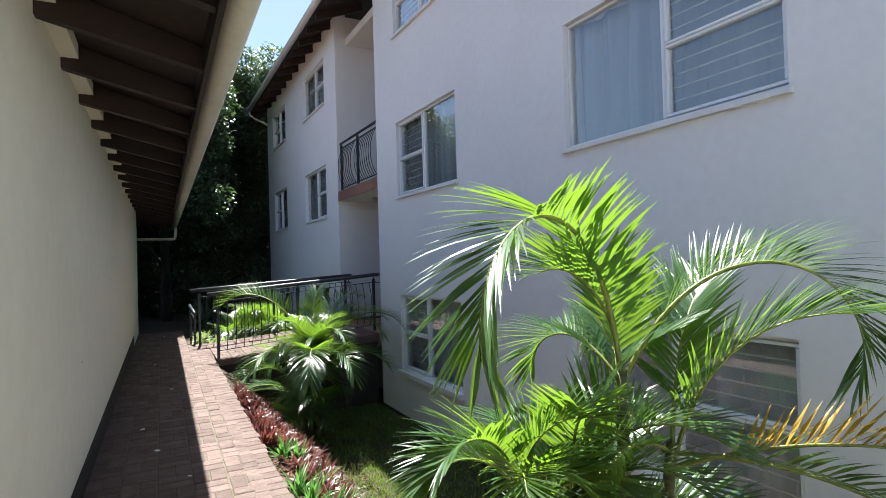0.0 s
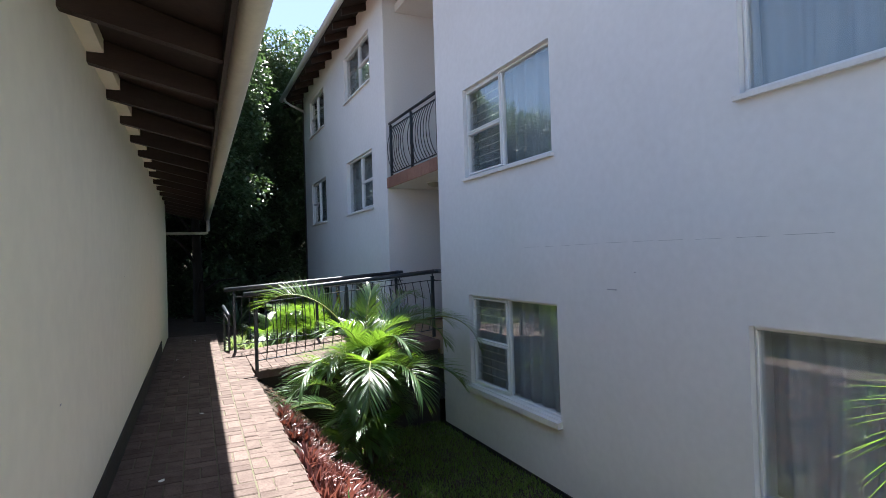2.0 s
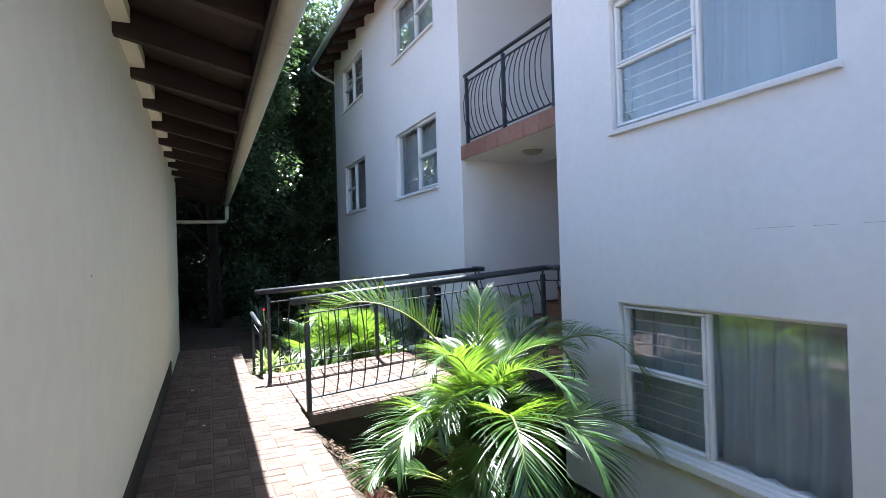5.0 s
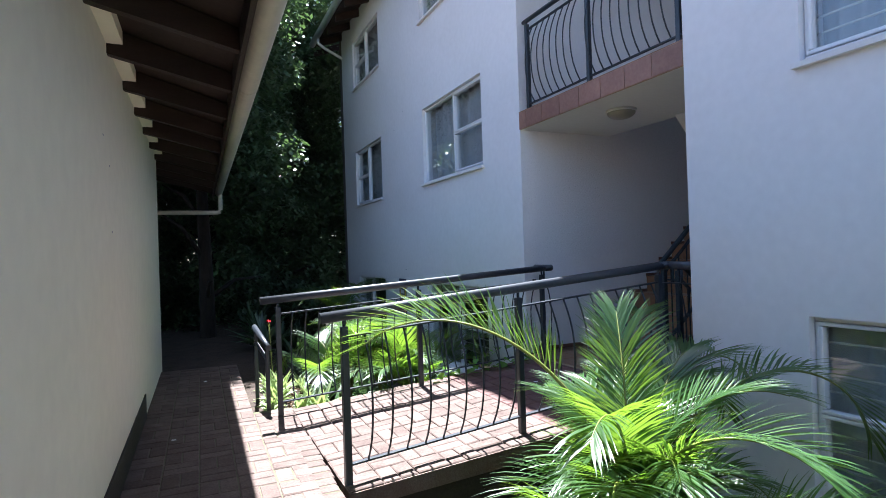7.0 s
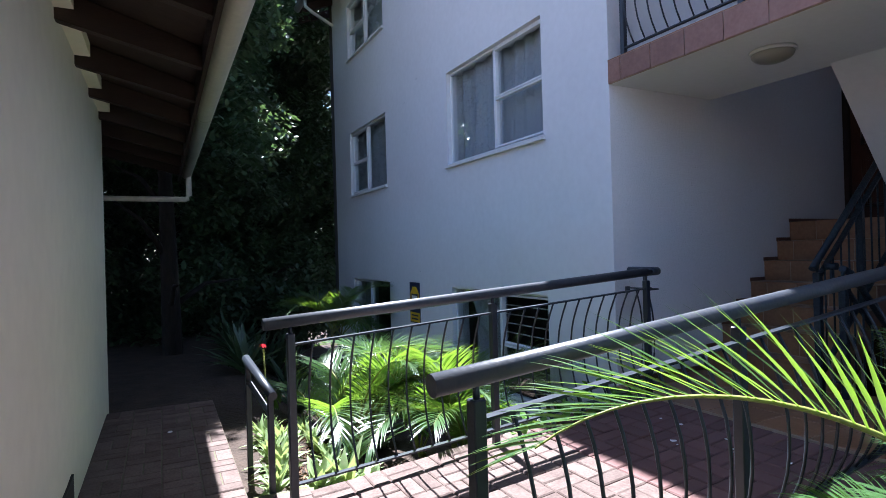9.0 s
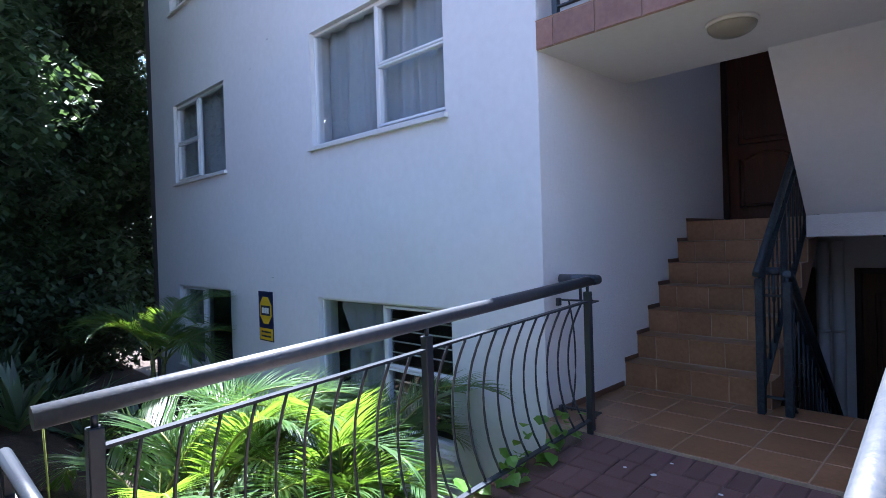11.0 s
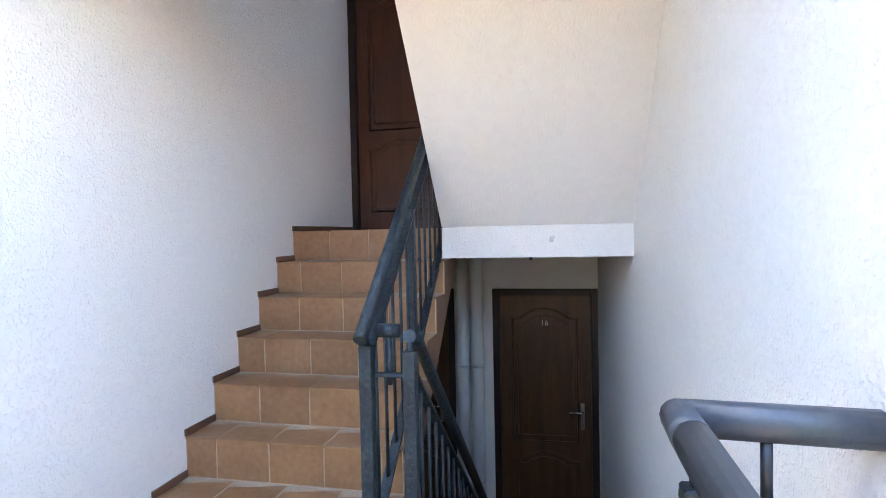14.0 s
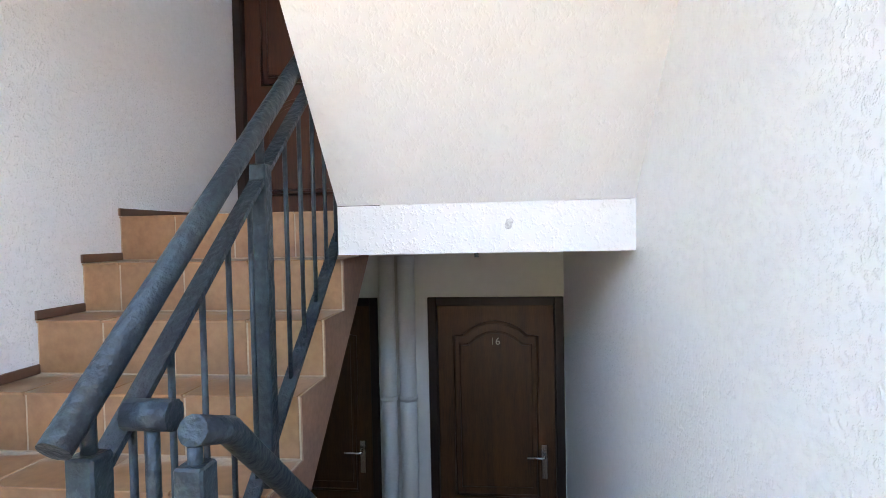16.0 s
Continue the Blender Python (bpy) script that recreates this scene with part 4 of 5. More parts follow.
def build_bridge_slab():
    bm = bmesh.new()
    prism(bm, [(0.86, -0.008), (3.30, bridge_z(3.30) - 0.008), (3.42, LAND - 0.021), (3.42, 0.03), (3.30, 0.03), (0.86, -0.10)], "y", 8.68, 10.60)
    solid("floor_ramp", bm, "sandred", "brick-paved ramp slab from the path to the entrance", "ramp", kind="structure")
    # soil-dark sides fill the space below the ramp edge
    bm = bmesh.new()
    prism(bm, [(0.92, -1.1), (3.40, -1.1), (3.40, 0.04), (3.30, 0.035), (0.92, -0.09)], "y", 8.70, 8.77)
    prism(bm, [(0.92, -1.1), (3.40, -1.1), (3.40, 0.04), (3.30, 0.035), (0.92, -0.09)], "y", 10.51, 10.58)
    solid("wall_ramp", bm, "slab", "near-black brown side walls under the ramp", "wall", kind="structure")


build_bridge_slab()


# ---- plants ----
def frond_mesh(length, start_up, droop, seed, leaflets=38, leaf_len=0.42, petiole=0.20, width=0.021, vee=0.35, mats=("palm", "rachis"), twist=0.0, hang=0.55):
    """A feather leaf that starts at the origin and grows towards +x, rising at start_up degrees and bowing down by droop degrees."""
    rng = random.Random(seed)
    n = 26
    pts, p = [Vector((0, 0, 0))], Vector((0, 0, 0))
    for i in range(n):
        s = (i + 0.5) / n
        a = radians(start_up - droop * s ** 1.6)
        w = radians(twist) * s
        p = p + Vector((math.cos(a) * math.cos(w), math.cos(a) * math.sin(w), math.sin(a))) * (length / n)
        pts.append(p.copy())
    bm = bmesh.new()
    tube(bm, pts, 0.011 * length ** 0.5, 5, r_end=0.0025, cap=False)
    for f in bm.faces:
        f.material_index = 1

    def at(s):
        q = s * n
        i = min(int(q), n - 1)
        t = (pts[i + 1] - pts[i]).normalized()
        return pts[i].lerp(pts[i + 1], q - i), t
    for j in range(leaflets):
        s = petiole + (1 - petiole) * (j + rng.uniform(0.2, 0.8)) / leaflets
        o, t = at(min(s, 0.995))
        q = (s - petiole) / (1 - petiole)
        side0 = t.cross(Vector((0, 0, 1)))
        if side0.length < 0.1:
            side0 = Vector((0, 1, 0))
        side0.normalize()
        up = side0.cross(t).normalized()
        ll = leaf_len * (0.45 + 0.9 * math.sin(math.pi * min(1, 0.12 + 0.80 * q)) ** 0.8) * rng.uniform(0.88, 1.1) / 1.2
        for sg in (-1, 1):
            if rng.random() < 0.03:
                continue
            b = radians(56 - 33 * q + rng.uniform(-5, 5))
            v = math.atan(vee) + rng.uniform(-0.08, 0.08)
            d = (t * math.cos(b) + (side0 * sg * math.cos(v) + up * math.sin(v)) * math.sin(b)).normalized()
            nrm = (up - d * up.dot(d)).normalized()
            wv = nrm.cross(d).normalized()
            prev = None
            c = o.copy()
            k = 5
            dd = d.copy()
            for m in range(k + 1):
                u = m / k
                ww = width * (0.35 + 1.3 * u if u < 0.35 else 1.1 * (1 - u) / 0.65 + 0.02) * 0.75
                l = bm.verts.new(c - wv * ww + nrm * ww * 0.25)
                r = bm.verts.new(c + wv * ww + nrm * ww * 0.25)
                mid = bm.verts.new(c)
                if prev:
                    bm.faces.new((prev[0], prev[1], mid, l))
                    bm.faces.new((prev[1], prev[2], r, mid))
                prev = (l, mid, r)
                dd = (dd + Vector((0, 0, -1)) * hang * u * rng.uniform(0.5, 0.9) * 0.5).normalized()
                c = c + dd * (ll / k)
    return finish(bm, "frond", list(mats), smooth=True)


def make_palm(label, at, stems, fronds, group="palms in the garden beds", seed=0):
    """stems: (x, y, height, lean x, lean y); fronds: (stem, azimuth, start_up, droop, length, mesh options)."""
    ob = thing("palm", label, "palm", group, at=at)
    tops = []
    for x, y, h, lx, ly in stems:
        bm = bmesh.new()
        pts = [(x + lx * s * s, y + ly * s * s, -0.15 + (h + 0.15) * s) for s in [k / 8 for k in range(9)]]
        tube(bm, pts, 0.035, 9, r_end=0.024)
        for k in range(2, 8):
            q = pts[k]
            tube(bm, [(q[0], q[1], q[2]), (q[0], q[1], q[2] + 0.012)], 0.038 - 0.0012 * k, 9)
        part("stem", bm, "stem", ob)
        tops.append(Vector(pts[-1]))
    for i, (st, az, up, droop, length, opt) in enumerate(fronds):
        me = frond_mesh(length, up, droop, seed * 100 + i, **opt)
        part("frond", me, None, ob, at=Matrix.Translation(tops[st] - Vector((0, 0, 0.04 + 0.02 * (i % 4)))) @ pose(0, 0, 0, 0, 0, az))
    return ob


def bush_fronds(n, stems, seed, up=(35, 80), droop=(70, 120), length=(0.9, 1.4), leaf=0.36, skip=()):
    rng = random.Random(seed)
    res = []
    for i in range(n):
        az = i * 137.5 + rng.uniform(-18, 18)
        if any(a < az % 360 < b for a, b in skip):
            az += 120
        res.append((i % stems, az, rng.uniform(*up), rng.uniform(*droop), rng.uniform(*length), dict(leaf_len=leaf * rng.uniform(0.85, 1.15), twist=rng.uniform(-25, 25), leaflets=54, width=0.0098, hang=0.55)))
    return res


def build_palms():
    # clump in the bed beside the path
    z = ground_height(1.73, 1.46)

    def big(leaf, n, **more):
        return dict(dict(leaf_len=leaf, leaflets=n, width=0.018, vee=0.5, hang=0.3), **more)
    make_palm("tall areca palm with arching bright green fronds beside the path", pose(1.73, 1.46, z),
              [(0, 0, 1.93, 0.0, 0.0), (0.10, -0.03, 1.62, 0.08, -0.06), (-0.06, 0.10, 1.42, -0.08, 0.08), (0.05, 0.14, 1.1, 0.05, 0.15)],
              [(0, 203, 77, 176, 1.62, big(0.33, 92, petiole=0.14, vee=0.38, width=0.0115, hang=0.3)),
               (0, -26, 62, 176, 1.6, big(0.33, 80, vee=0.8, width=0.0115, hang=0.4)),
               (0, 190, 84, 100, 0.8, big(0.34, 34)),
               (1, -58, 76, 80, 1.0, big(0.33, 36)),
               (1, 20, 80, 90, 1.05, big(0.33, 36)),
               (0, 98, 50, 135, 0.68, big(0.27, 40, width=0.012)),
               (1, 96, 46, 140, 0.7, big(0.27, 40, width=0.012)),
               (0, 55, 52, 110, 0.8, big(0.28, 36, width=0.013)),
               (2, 106, 62, 125, 0.62, big(0.27, 34, width=0.012)),
               (2, 240, 74, 85, 0.8, big(0.28, 34, width=0.014)),
               (3, -40, 46, 115, 0.95, big(0.32, 36)),
               (3, 25, 66, 100, 0.9, big(0.29, 34, width=0.014)),
               (2, -20, 78, 70, 0.95, big(0.31, 36)),
               (3, 275, 60, 105, 0.75, big(0.27, 34, width=0.014)),
               (3, 200, 70, 90, 0.6, big(0.24, 30, width=0.012)),
               (2, 20, 60, 95, 0.75, big(0.28, 36, width=0.012)), (3, -80, 40, 110, 0.7, big(0.28, 36, width=0.012)), (2, -60, 66, 100, 0.8, big(0.30, 38, width=0.013)),
               (3, -10, 34, 100, 0.75, big(0.28, 36, width=0.012)), (3, 130, 40, 110, 0.6, big(0.26, 34, width=0.011)), (1, 190, 30, 120, 0.7, big(0.24, 36, width=0.011)),
               (3, 230, 50, 100, 0.55, big(0.24, 34, width=0.011)), (2, 300, 50, 110, 0.7, big(0.27, 36, width=0.012)),
               (1, -48, 20, 44, 1.15, dict(leaf_len=0.24, mats=("palmold", "rachis"), vee=1.3, hang=0.0, width=0.016, leaflets=26)),
               (1, -62, 6, 50, 1.0, big(0.22, 30, width=0.014))], seed=1)
    z = ground_height(1.27, 1.52)
    small = dict(leaf_len=0.24, leaflets=38, width=0.0135, vee=0.5, hang=0.3)
    make_palm("young areca palm with bright green fronds near the tall one", pose(1.27, 1.52, z),
              [(0, 0, 0.58 - z, -0.03, 0.0), (0.06, 0.05, 0.45 - z, 0.05, 0.0)],
              [(0, 196, 68, 132, 0.58, small), (0, 165, 56, 125, 0.45, small), (0, 240, 60, 120, 0.46, small), (1, 85, 60, 110, 0.44, small),
               (1, 20, 66, 100, 0.48, small), (1, -50, 58, 110, 0.44, small), (0, 285, 55, 115, 0.42, small), (1, 140, 78, 70, 0.40, small), (0, 310, 76, 80, 0.44, small)], seed=2)
    # clump beside the ramp
    fine = dict(width=0.0098, leaflets=58, hang=0.55)
    make_palm("bushy areca palm with arching green fronds beside the ramp", pose(1.98, 7.70, -0.90),
              [(0, 0, 1.02, 0, 0), (0.12, 0.06, 0.95, 0.08, 0.04), (-0.12, 0.03, 0.72, -0.10, 0.02), (0.02, -0.12, 0.74, 0.02, -0.12), (0.1, 0.15, 0.92, 0.04, 0.1), (-0.05, 0.12, 0.5, -0.1, 0.1), (0.05, -0.2, 0.3, 0.05, -0.12), (-0.18, -0.08, 0.34, -0.12, -0.08)],
              [(0, 139, 69, 108, 1.85, dict(leaf_len=0.34, vee=1.0, width=0.013, leaflets=42, hang=0.2, petiole=0.36)), (4, 38, 71, 95, 1.7, dict(leaf_len=0.34, **fine)), (0, 55, 84, 40, 1.02, dict(leaf_len=0.30, **fine)), (0, 80, 72, 85, 0.85, dict(leaf_len=0.34, **fine)),
               (1, -18, 64, 145, 1.75, dict(leaf_len=0.34, **fine)), (4, 4, 68, 112, 1.5, dict(leaf_len=0.36, **fine)), (4, 14, 60, 130, 1.6, dict(leaf_len=0.34, **fine)),
               (3, -42, 54, 105, 1.25, dict(leaf_len=0.36, **fine)), (3, 250, 64, 150, 1.4, dict(leaf_len=0.42, **fine)), (3, 285, 62, 140, 1.25, dict(leaf_len=0.38, **fine)),
               (2, 205, 44, 112, 1.05, dict(leaf_len=0.34, **fine)), (5, 178, 36, 100, 1.0, dict(leaf_len=0.30, **fine)), (2, 222, 68, 135, 1.15, dict(leaf_len=0.36, **fine)),
               (1, 20, 80, 75, 1.0, dict(leaf_len=0.30, **fine)), (4, 100, 74, 85, 0.85, dict(leaf_len=0.28, **fine)), (0, -35, 76, 95, 1.05, dict(leaf_len=0.30, **fine)), (1, 60, 70, 110, 1.1, dict(leaf_len=0.30, **fine)), (0, 215, 80, 110, 1.0, dict(leaf_len=0.30, **fine)),
               (0, -70, 66, 110, 1.05, dict(leaf_len=0.36, **fine)), (5, 160, 22, 70, 0.9, dict(leaf_len=0.26, **fine))]
              + bush_fronds(42, 8, 31, length=(0.55, 0.9), up=(30, 74), droop=(80, 130), leaf=0.32, skip=((85, 160),)), seed=3)
    # garden beyond the ramp
    make_palm("bushy areca palm with sunlit fronds beyond the ramp", pose(2.30, 11.55, -0.66),
              [(0, 0, 0.42, 0, 0), (0.15, 0.1, 0.35, 0.08, 0.05), (-0.15, 0.1, 0.35, -0.1, 0.05), (0.0, -0.1, 0.3, 0, -0.1)],
              bush_fronds(18, 4, 41, length=(0.9, 1.4), up=(45, 84)), seed=4)
    make_palm("bushy areca palm with sunlit fronds beyond the ramp", pose(1.62, 12.0, -0.55),
              [(0, 0, 0.45, 0, 0), (0.12, 0.1, 0.5, 0.08, 0.05), (-0.12, 0.1, 0.42, -0.1, 0.05)],
              bush_fronds(15, 3, 42, length=(0.85, 1.3), up=(45, 82), skip=((130, 250),)), seed=5)
    make_palm("areca palm in the shade at the end of the garden", pose(2.5, 15.7, -0.7),
              [(0, 0, 0.9, 0, 0), (0.1, 0.1, 0.8, 0.08, 0.05)], bush_fronds(12, 2, 43, length=(0.9, 1.4)), seed=6)


build_palms()


def strap_plant_mesh(seed, n=22, length=(0.16, 0.30), width=0.017, up=(25, 80), mat="red", droop=0.7):
    rng = random.Random(seed)
    verts, faces = [], []
    for i in range(n):
        az = rng.uniform(0, 2 * math.pi)
        e = radians(rng.uniform(*up))
        ln = rng.uniform(*length)
        side = Vector((-math.sin(az), math.cos(az), 0))
        c = Vector((rng.uniform(-0.02, 0.02), rng.uniform(-0.02, 0.02), rng.uniform(0.0, 0.06)))
        d = Vector((math.cos(az) * math.cos(e), math.sin(az) * math.cos(e), math.sin(e)))
        k = 4
        base = len(verts)
        for m in range(k + 1):
            u = m / k
            w = width * (0.55 + 1.2 * u if u < 0.4 else 1.03 * (1 - u) / 0.6 + 0.03)
            verts += [tuple(c - side * w + Vector((0, 0, w * 0.5))), tuple(c), tuple(c + side * w + Vector((0, 0, w * 0.5)))]
            d = (d + Vector((0, 0, -droop * 0.32 * u))).normalized()
            c = c + d * (ln / k)
        for m in range(k):
            a = base + 3 * m
            faces += [(a, a + 1, a + 4, a + 3), (a + 1, a + 2, a + 5, a + 4)]
    me = sheet("leaves", verts, faces, mat)
    me.shade_smooth()
    return me


def build_beds():
    rng = random.Random(8)
    reds = [strap_plant_mesh(s, n=30, length=(0.09, 0.19), width=0.013, mat="red", up=(15, 75)) for s in (1, 2, 3)]
    dark = [strap_plant_mesh(s, n=34, length=(0.06, 0.13), width=0.011, mat="reddark", up=(10, 70)) for s in (4, 5)]
    for i in range(190):
        y = rng.uniform(3.5, 7.3)
        x = 0.70 + 0.015 * y + rng.uniform(0.04, 0.80) + (0.15 if y < 4.6 else 0.0)
        me = rng.choice(reds if y < 5.6 else dark)
        s = rng.uniform(0.8, 1.25)
        solid("cordyline", me, None, "low red-leaved plant in the garden bed", "plant", "red plants in the bed",
              at=pose(x, y, ground_height(x, y) - 0.01, rng.uniform(-8, 8), rng.uniform(-8, 8), rng.uniform(0, 360)) @ Matrix.Diagonal((s, s, s, 1)))
    greens = [strap_plant_mesh(s, n=34, length=(0.14, 0.26), width=0.009, mat="green", up=(25, 85), droop=1.1) for s in (11, 12)]
    for i in range(22):
        y = rng.uniform(2.6, 4.6)
        x = 0.70 + 0.015 * y + rng.uniform(0.10, 0.75)
        solid("spider_plant", rng.choice(greens), None, "low bright green strap-leaved plant in the bed", "plant", "green plants in the bed",
              at=pose(x, y, ground_height(x, y) - 0.01, 0, 0, rng.uniform(0, 360)))
    # shrubs beside the path past the ramp
    pales = [strap_plant_mesh(s, n=30, length=(0.14, 0.30), width=0.03, mat="pale", up=(5, 75)) for s in (21, 22)]
    for i in range(14):
        y = rng.uniform(10.75, 12.4)
        x = 0.45 + 0.015 * y + rng.uniform(0.10, 0.75)
        solid("variegated_shrub", rng.choice(pales), None, "pale variegated shrub beside the ramp", "plant", "pale shrubs",
              at=pose(x, y, ground_height(x, y), 0, 0, rng.uniform(0, 360)) @ Matrix.Scale(rng.uniform(0.6, 0.95), 4))
    for i in range(9):
        x, y = 0.98 + 0.17 * i + rng.uniform(-0.05, 0.05), rng.uniform(10.70, 10.90)
        solid("variegated_shrub", rng.choice(pales), None, "pale variegated shrub growing along the edge of the ramp", "plant", "pale shrubs",
              at=pose(x, y, ground_height(x, y) - 0.01, 0, 0, rng.uniform(0, 360)) @ Matrix.Scale(rng.uniform(0.8, 1.2), 4))
    darks = [strap_plant_mesh(s, n=30, length=(0.3, 0.6), width=0.035, mat="tree", up=(20, 80)) for s in (25, 26)]
    for i in range(16):
        y = rng.uniform(12.4, 17.5)
        x = 0.75 + 0.015 * y + rng.uniform(0.0, 1.3)
        solid("dark_shrub", rng.choice(darks), None, "dark green shaded shrub at the end of the path", "plant", "shaded shrubs",
              at=pose(x, y, ground_height(x, y), 0, 0, rng.uniform(0, 360)) @ Matrix.Scale(rng.uniform(0.9, 1.5), 4))
    bm = bmesh.new()
    for k in range(7):
        a = 2 * math.pi * k / 7
        q = [bm.verts.new(v) for v in ((0, 0, 0), (0.03 * math.cos(a - .4), 0.03 * math.sin(a - .4), 0.018), (0.045 * math.cos(a), 0.045 * math.sin(a), 0.012), (0.03 * math.cos(a + .4), 0.03 * math.sin(a + .4), 0.018))]
        bm.faces.new(q)
    bloom = thing("rose", "single red flower on a thin stalk beside the handrail", "flower", at=pose(0.82, 11.75, -0.15))
    part("petals", bm, "flower", bloom, at=pose(0, 0, 0.80, 25, 10, 0) @ Matrix.Scale(0.65, 4))
    bm = bmesh.new()
    tube(bm, [(0.05, 0.05, 0), (0.02, 0.03, 0.4), (0, 0, 0.80)], 0.005, 5)
    part("stalk", bm, "rachis", bloom)


build_beds()


def build_creeper():
    """Broad leaves growing up through the foot of the railing."""
    rng = random.Random(12)
    verts, faces = [], []
    for i in range(70):
        x = rng.uniform(2.2, 3.36)
        c = Vector((x, 10.50 + rng.uniform(-0.05, 0.12), bridge_z(x) + rng.uniform(-0.08, 0.16) * (0.5 + (x - 2.2))))
        s = rng.uniform(0.05, 0.10)
        e = Euler((rng.uniform(-1.0, 0.5), rng.uniform(-0.6, 0.6), rng.uniform(0, 6.28))).to_matrix()
        b = len(verts)
        for u, v, w in ((0, 0, 0), (-0.5, 0.35, 0.12), (-0.42, 0.75, 0.08), (0, 1.15, -0.12), (0.42, 0.75, 0.08), (0.5, 0.35, 0.12), (0, 0.6, 0)):
            verts.append(tuple(c + e @ Vector((u * s, v * s, w * s))))
        faces += [(b, b + 6, b + 2, b + 1), (b + 6, b + 3, b + 2), (b, b + 5, b + 4, b + 6), (b + 6, b + 4, b + 3)]
    solid("creeper", sheet("creeper", verts, faces, "creeper"), None, "green broad-leaved creeper growing through the railing foot", "plant")


build_creeper()


def build_lawn():
    rng = np.random.default_rng(3)
    n = 42000
    x = rng.uniform(1.45, 3.40, n)
    y = rng.uniform(1.5, 8.7, n)
    keep = x > 1.75 + 0.18 * np.sin(y * 2.3)
    x, y = x[keep], y[keep]
    verts, faces = [], []
    for i in range(len(x)):
        z = ground_height(float(x[i]), float(y[i]))
        a, h, l = rng.uniform(0, 6.28), rng.uniform(0.02, 0.055), rng.uniform(0.0, 0.04)
        ca, sa = math.cos(a), math.sin(a)
        b = len(verts)
        w = 0.006
        verts += [(x[i] - sa * w, y[i] + ca * w, z - 0.005), (x[i] + sa * w, y[i] - ca * w, z - 0.005), (x[i] + ca * l, y[i] + sa * l, z + h)]
        faces.append((b, b + 1, b + 2))
    solid("grass", sheet("grass", verts, faces, "grass"), None, "short green lawn grass between the bed and the wall", "grass", kind="stuff")


build_lawn()


# ---- trees at the end of the path ----
def leaf_cloud(rng, centres, radii, count, size, droop=0.6):
    """Leaves in clumps: each a folded blade of two faces."""
    k = rng.integers(0, len(centres), count)
    c, r = centres[k], radii[k]
    d = rng.normal(size=(count, 3))
    d /= np.linalg.norm(d, axis=1)[:, None]
    rad = rng.uniform(0.25, 1.0, count) ** 0.5
    p = c + d * rad[:, None] * r[:, None] * np.array([1, 1, 0.8])
    az = rng.uniform(0, 2 * np.pi, count)
    el = -droop * rng.uniform(0.2, 1.6, count)
    t = np.stack([np.cos(az) * np.cos(el), np.sin(az) * np.cos(el), np.sin(el)], 1)
    s = np.stack([-np.sin(az), np.cos(az), rng.uniform(-0.5, 0.5, count)], 1)
    ln = size * rng.uniform(0.6, 1.3, count)[:, None]
    w = ln * 0.26
    verts = np.stack([p, p + t * ln * 0.5 + s * w, p + t * ln, p + t * ln * 0.5 - s * w], 1).reshape(-1, 3)
    i = np.arange(count) * 4
    faces = np.stack([np.stack([i, i + 1, i + 2], 1), np.stack([i, i + 2, i + 3], 1)], 1).reshape(-1, 3)
    return verts, faces


def crown_mesh(verts, faces, mat):
    me = bpy.data.meshes.new("crown")
    me.from_pydata(verts.tolist(), [], faces.tolist())
    me.materials.append(MAT[mat])
    return me


def make_tree(label, at, height, spread, seed, count, low=0.6, size=0.135):
    rng = np.random.default_rng(seed)
    ob = thing("tree", label, "tree", "trees at the end of the path", at=at)
    bm = bmesh.new()
    lean = rng.uniform(-0.3, 0.3, 2)
    trunk = [(lean[0] * s * s, lean[1] * s * s, -0.4 + (height * 0.8 + 0.4) * s) for s in [k / 9 for k in range(10)]]
    tube(bm, trunk, 0.16, 10, r_end=0.04)
    part("trunk", bm, "bark", ob)
    centres, radii = [], []
    for i in range(9):
        s = 0.25 + 0.7 * i / 9
        base = Vector(trunk[int(s * 9)])
        az = rng.uniform(0, 6.28)
        reach = spread * (0.5 + 0.5 * math.sin(math.pi * min(1, s + 0.1))) * rng.uniform(0.7, 1.0)
        tip = base + Vector((math.cos(az) * reach, math.sin(az) * reach, rng.uniform(0.2, 1.0)))
        bm = bmesh.new()
        tube(bm, [base, base.lerp(tip, 0.5) + Vector((0, 0, 0.15)), tip], 0.05, 6, r_end=0.012)
        part("limb", bm, "bark", ob)
    n = 80
    for i in range(n):
        z = low + (height - low) * ((i + 0.5) / n)
        q = (z - low) / (height - low)
        w = spread * (0.75 + 0.35 * math.sin(math.pi * q)) * (1.0 if q < 0.75 else 1.0 - 1.6 * (q - 0.75))
        a, rr = rng.uniform(0, 6.28), math.sqrt(rng.uniform(0.05, 1)) * w
        centres.append((math.cos(a) * rr, math.sin(a) * rr, z + rng.uniform(-0.3, 0.3)))
        radii.append(rng.uniform(0.5, 1.0))
    v, f = leaf_cloud(rng, np.array(centres), np.array(radii), int(count * 1.7), size)
    part("crown", crown_mesh(v, f, "tree"), None, ob)
    return ob


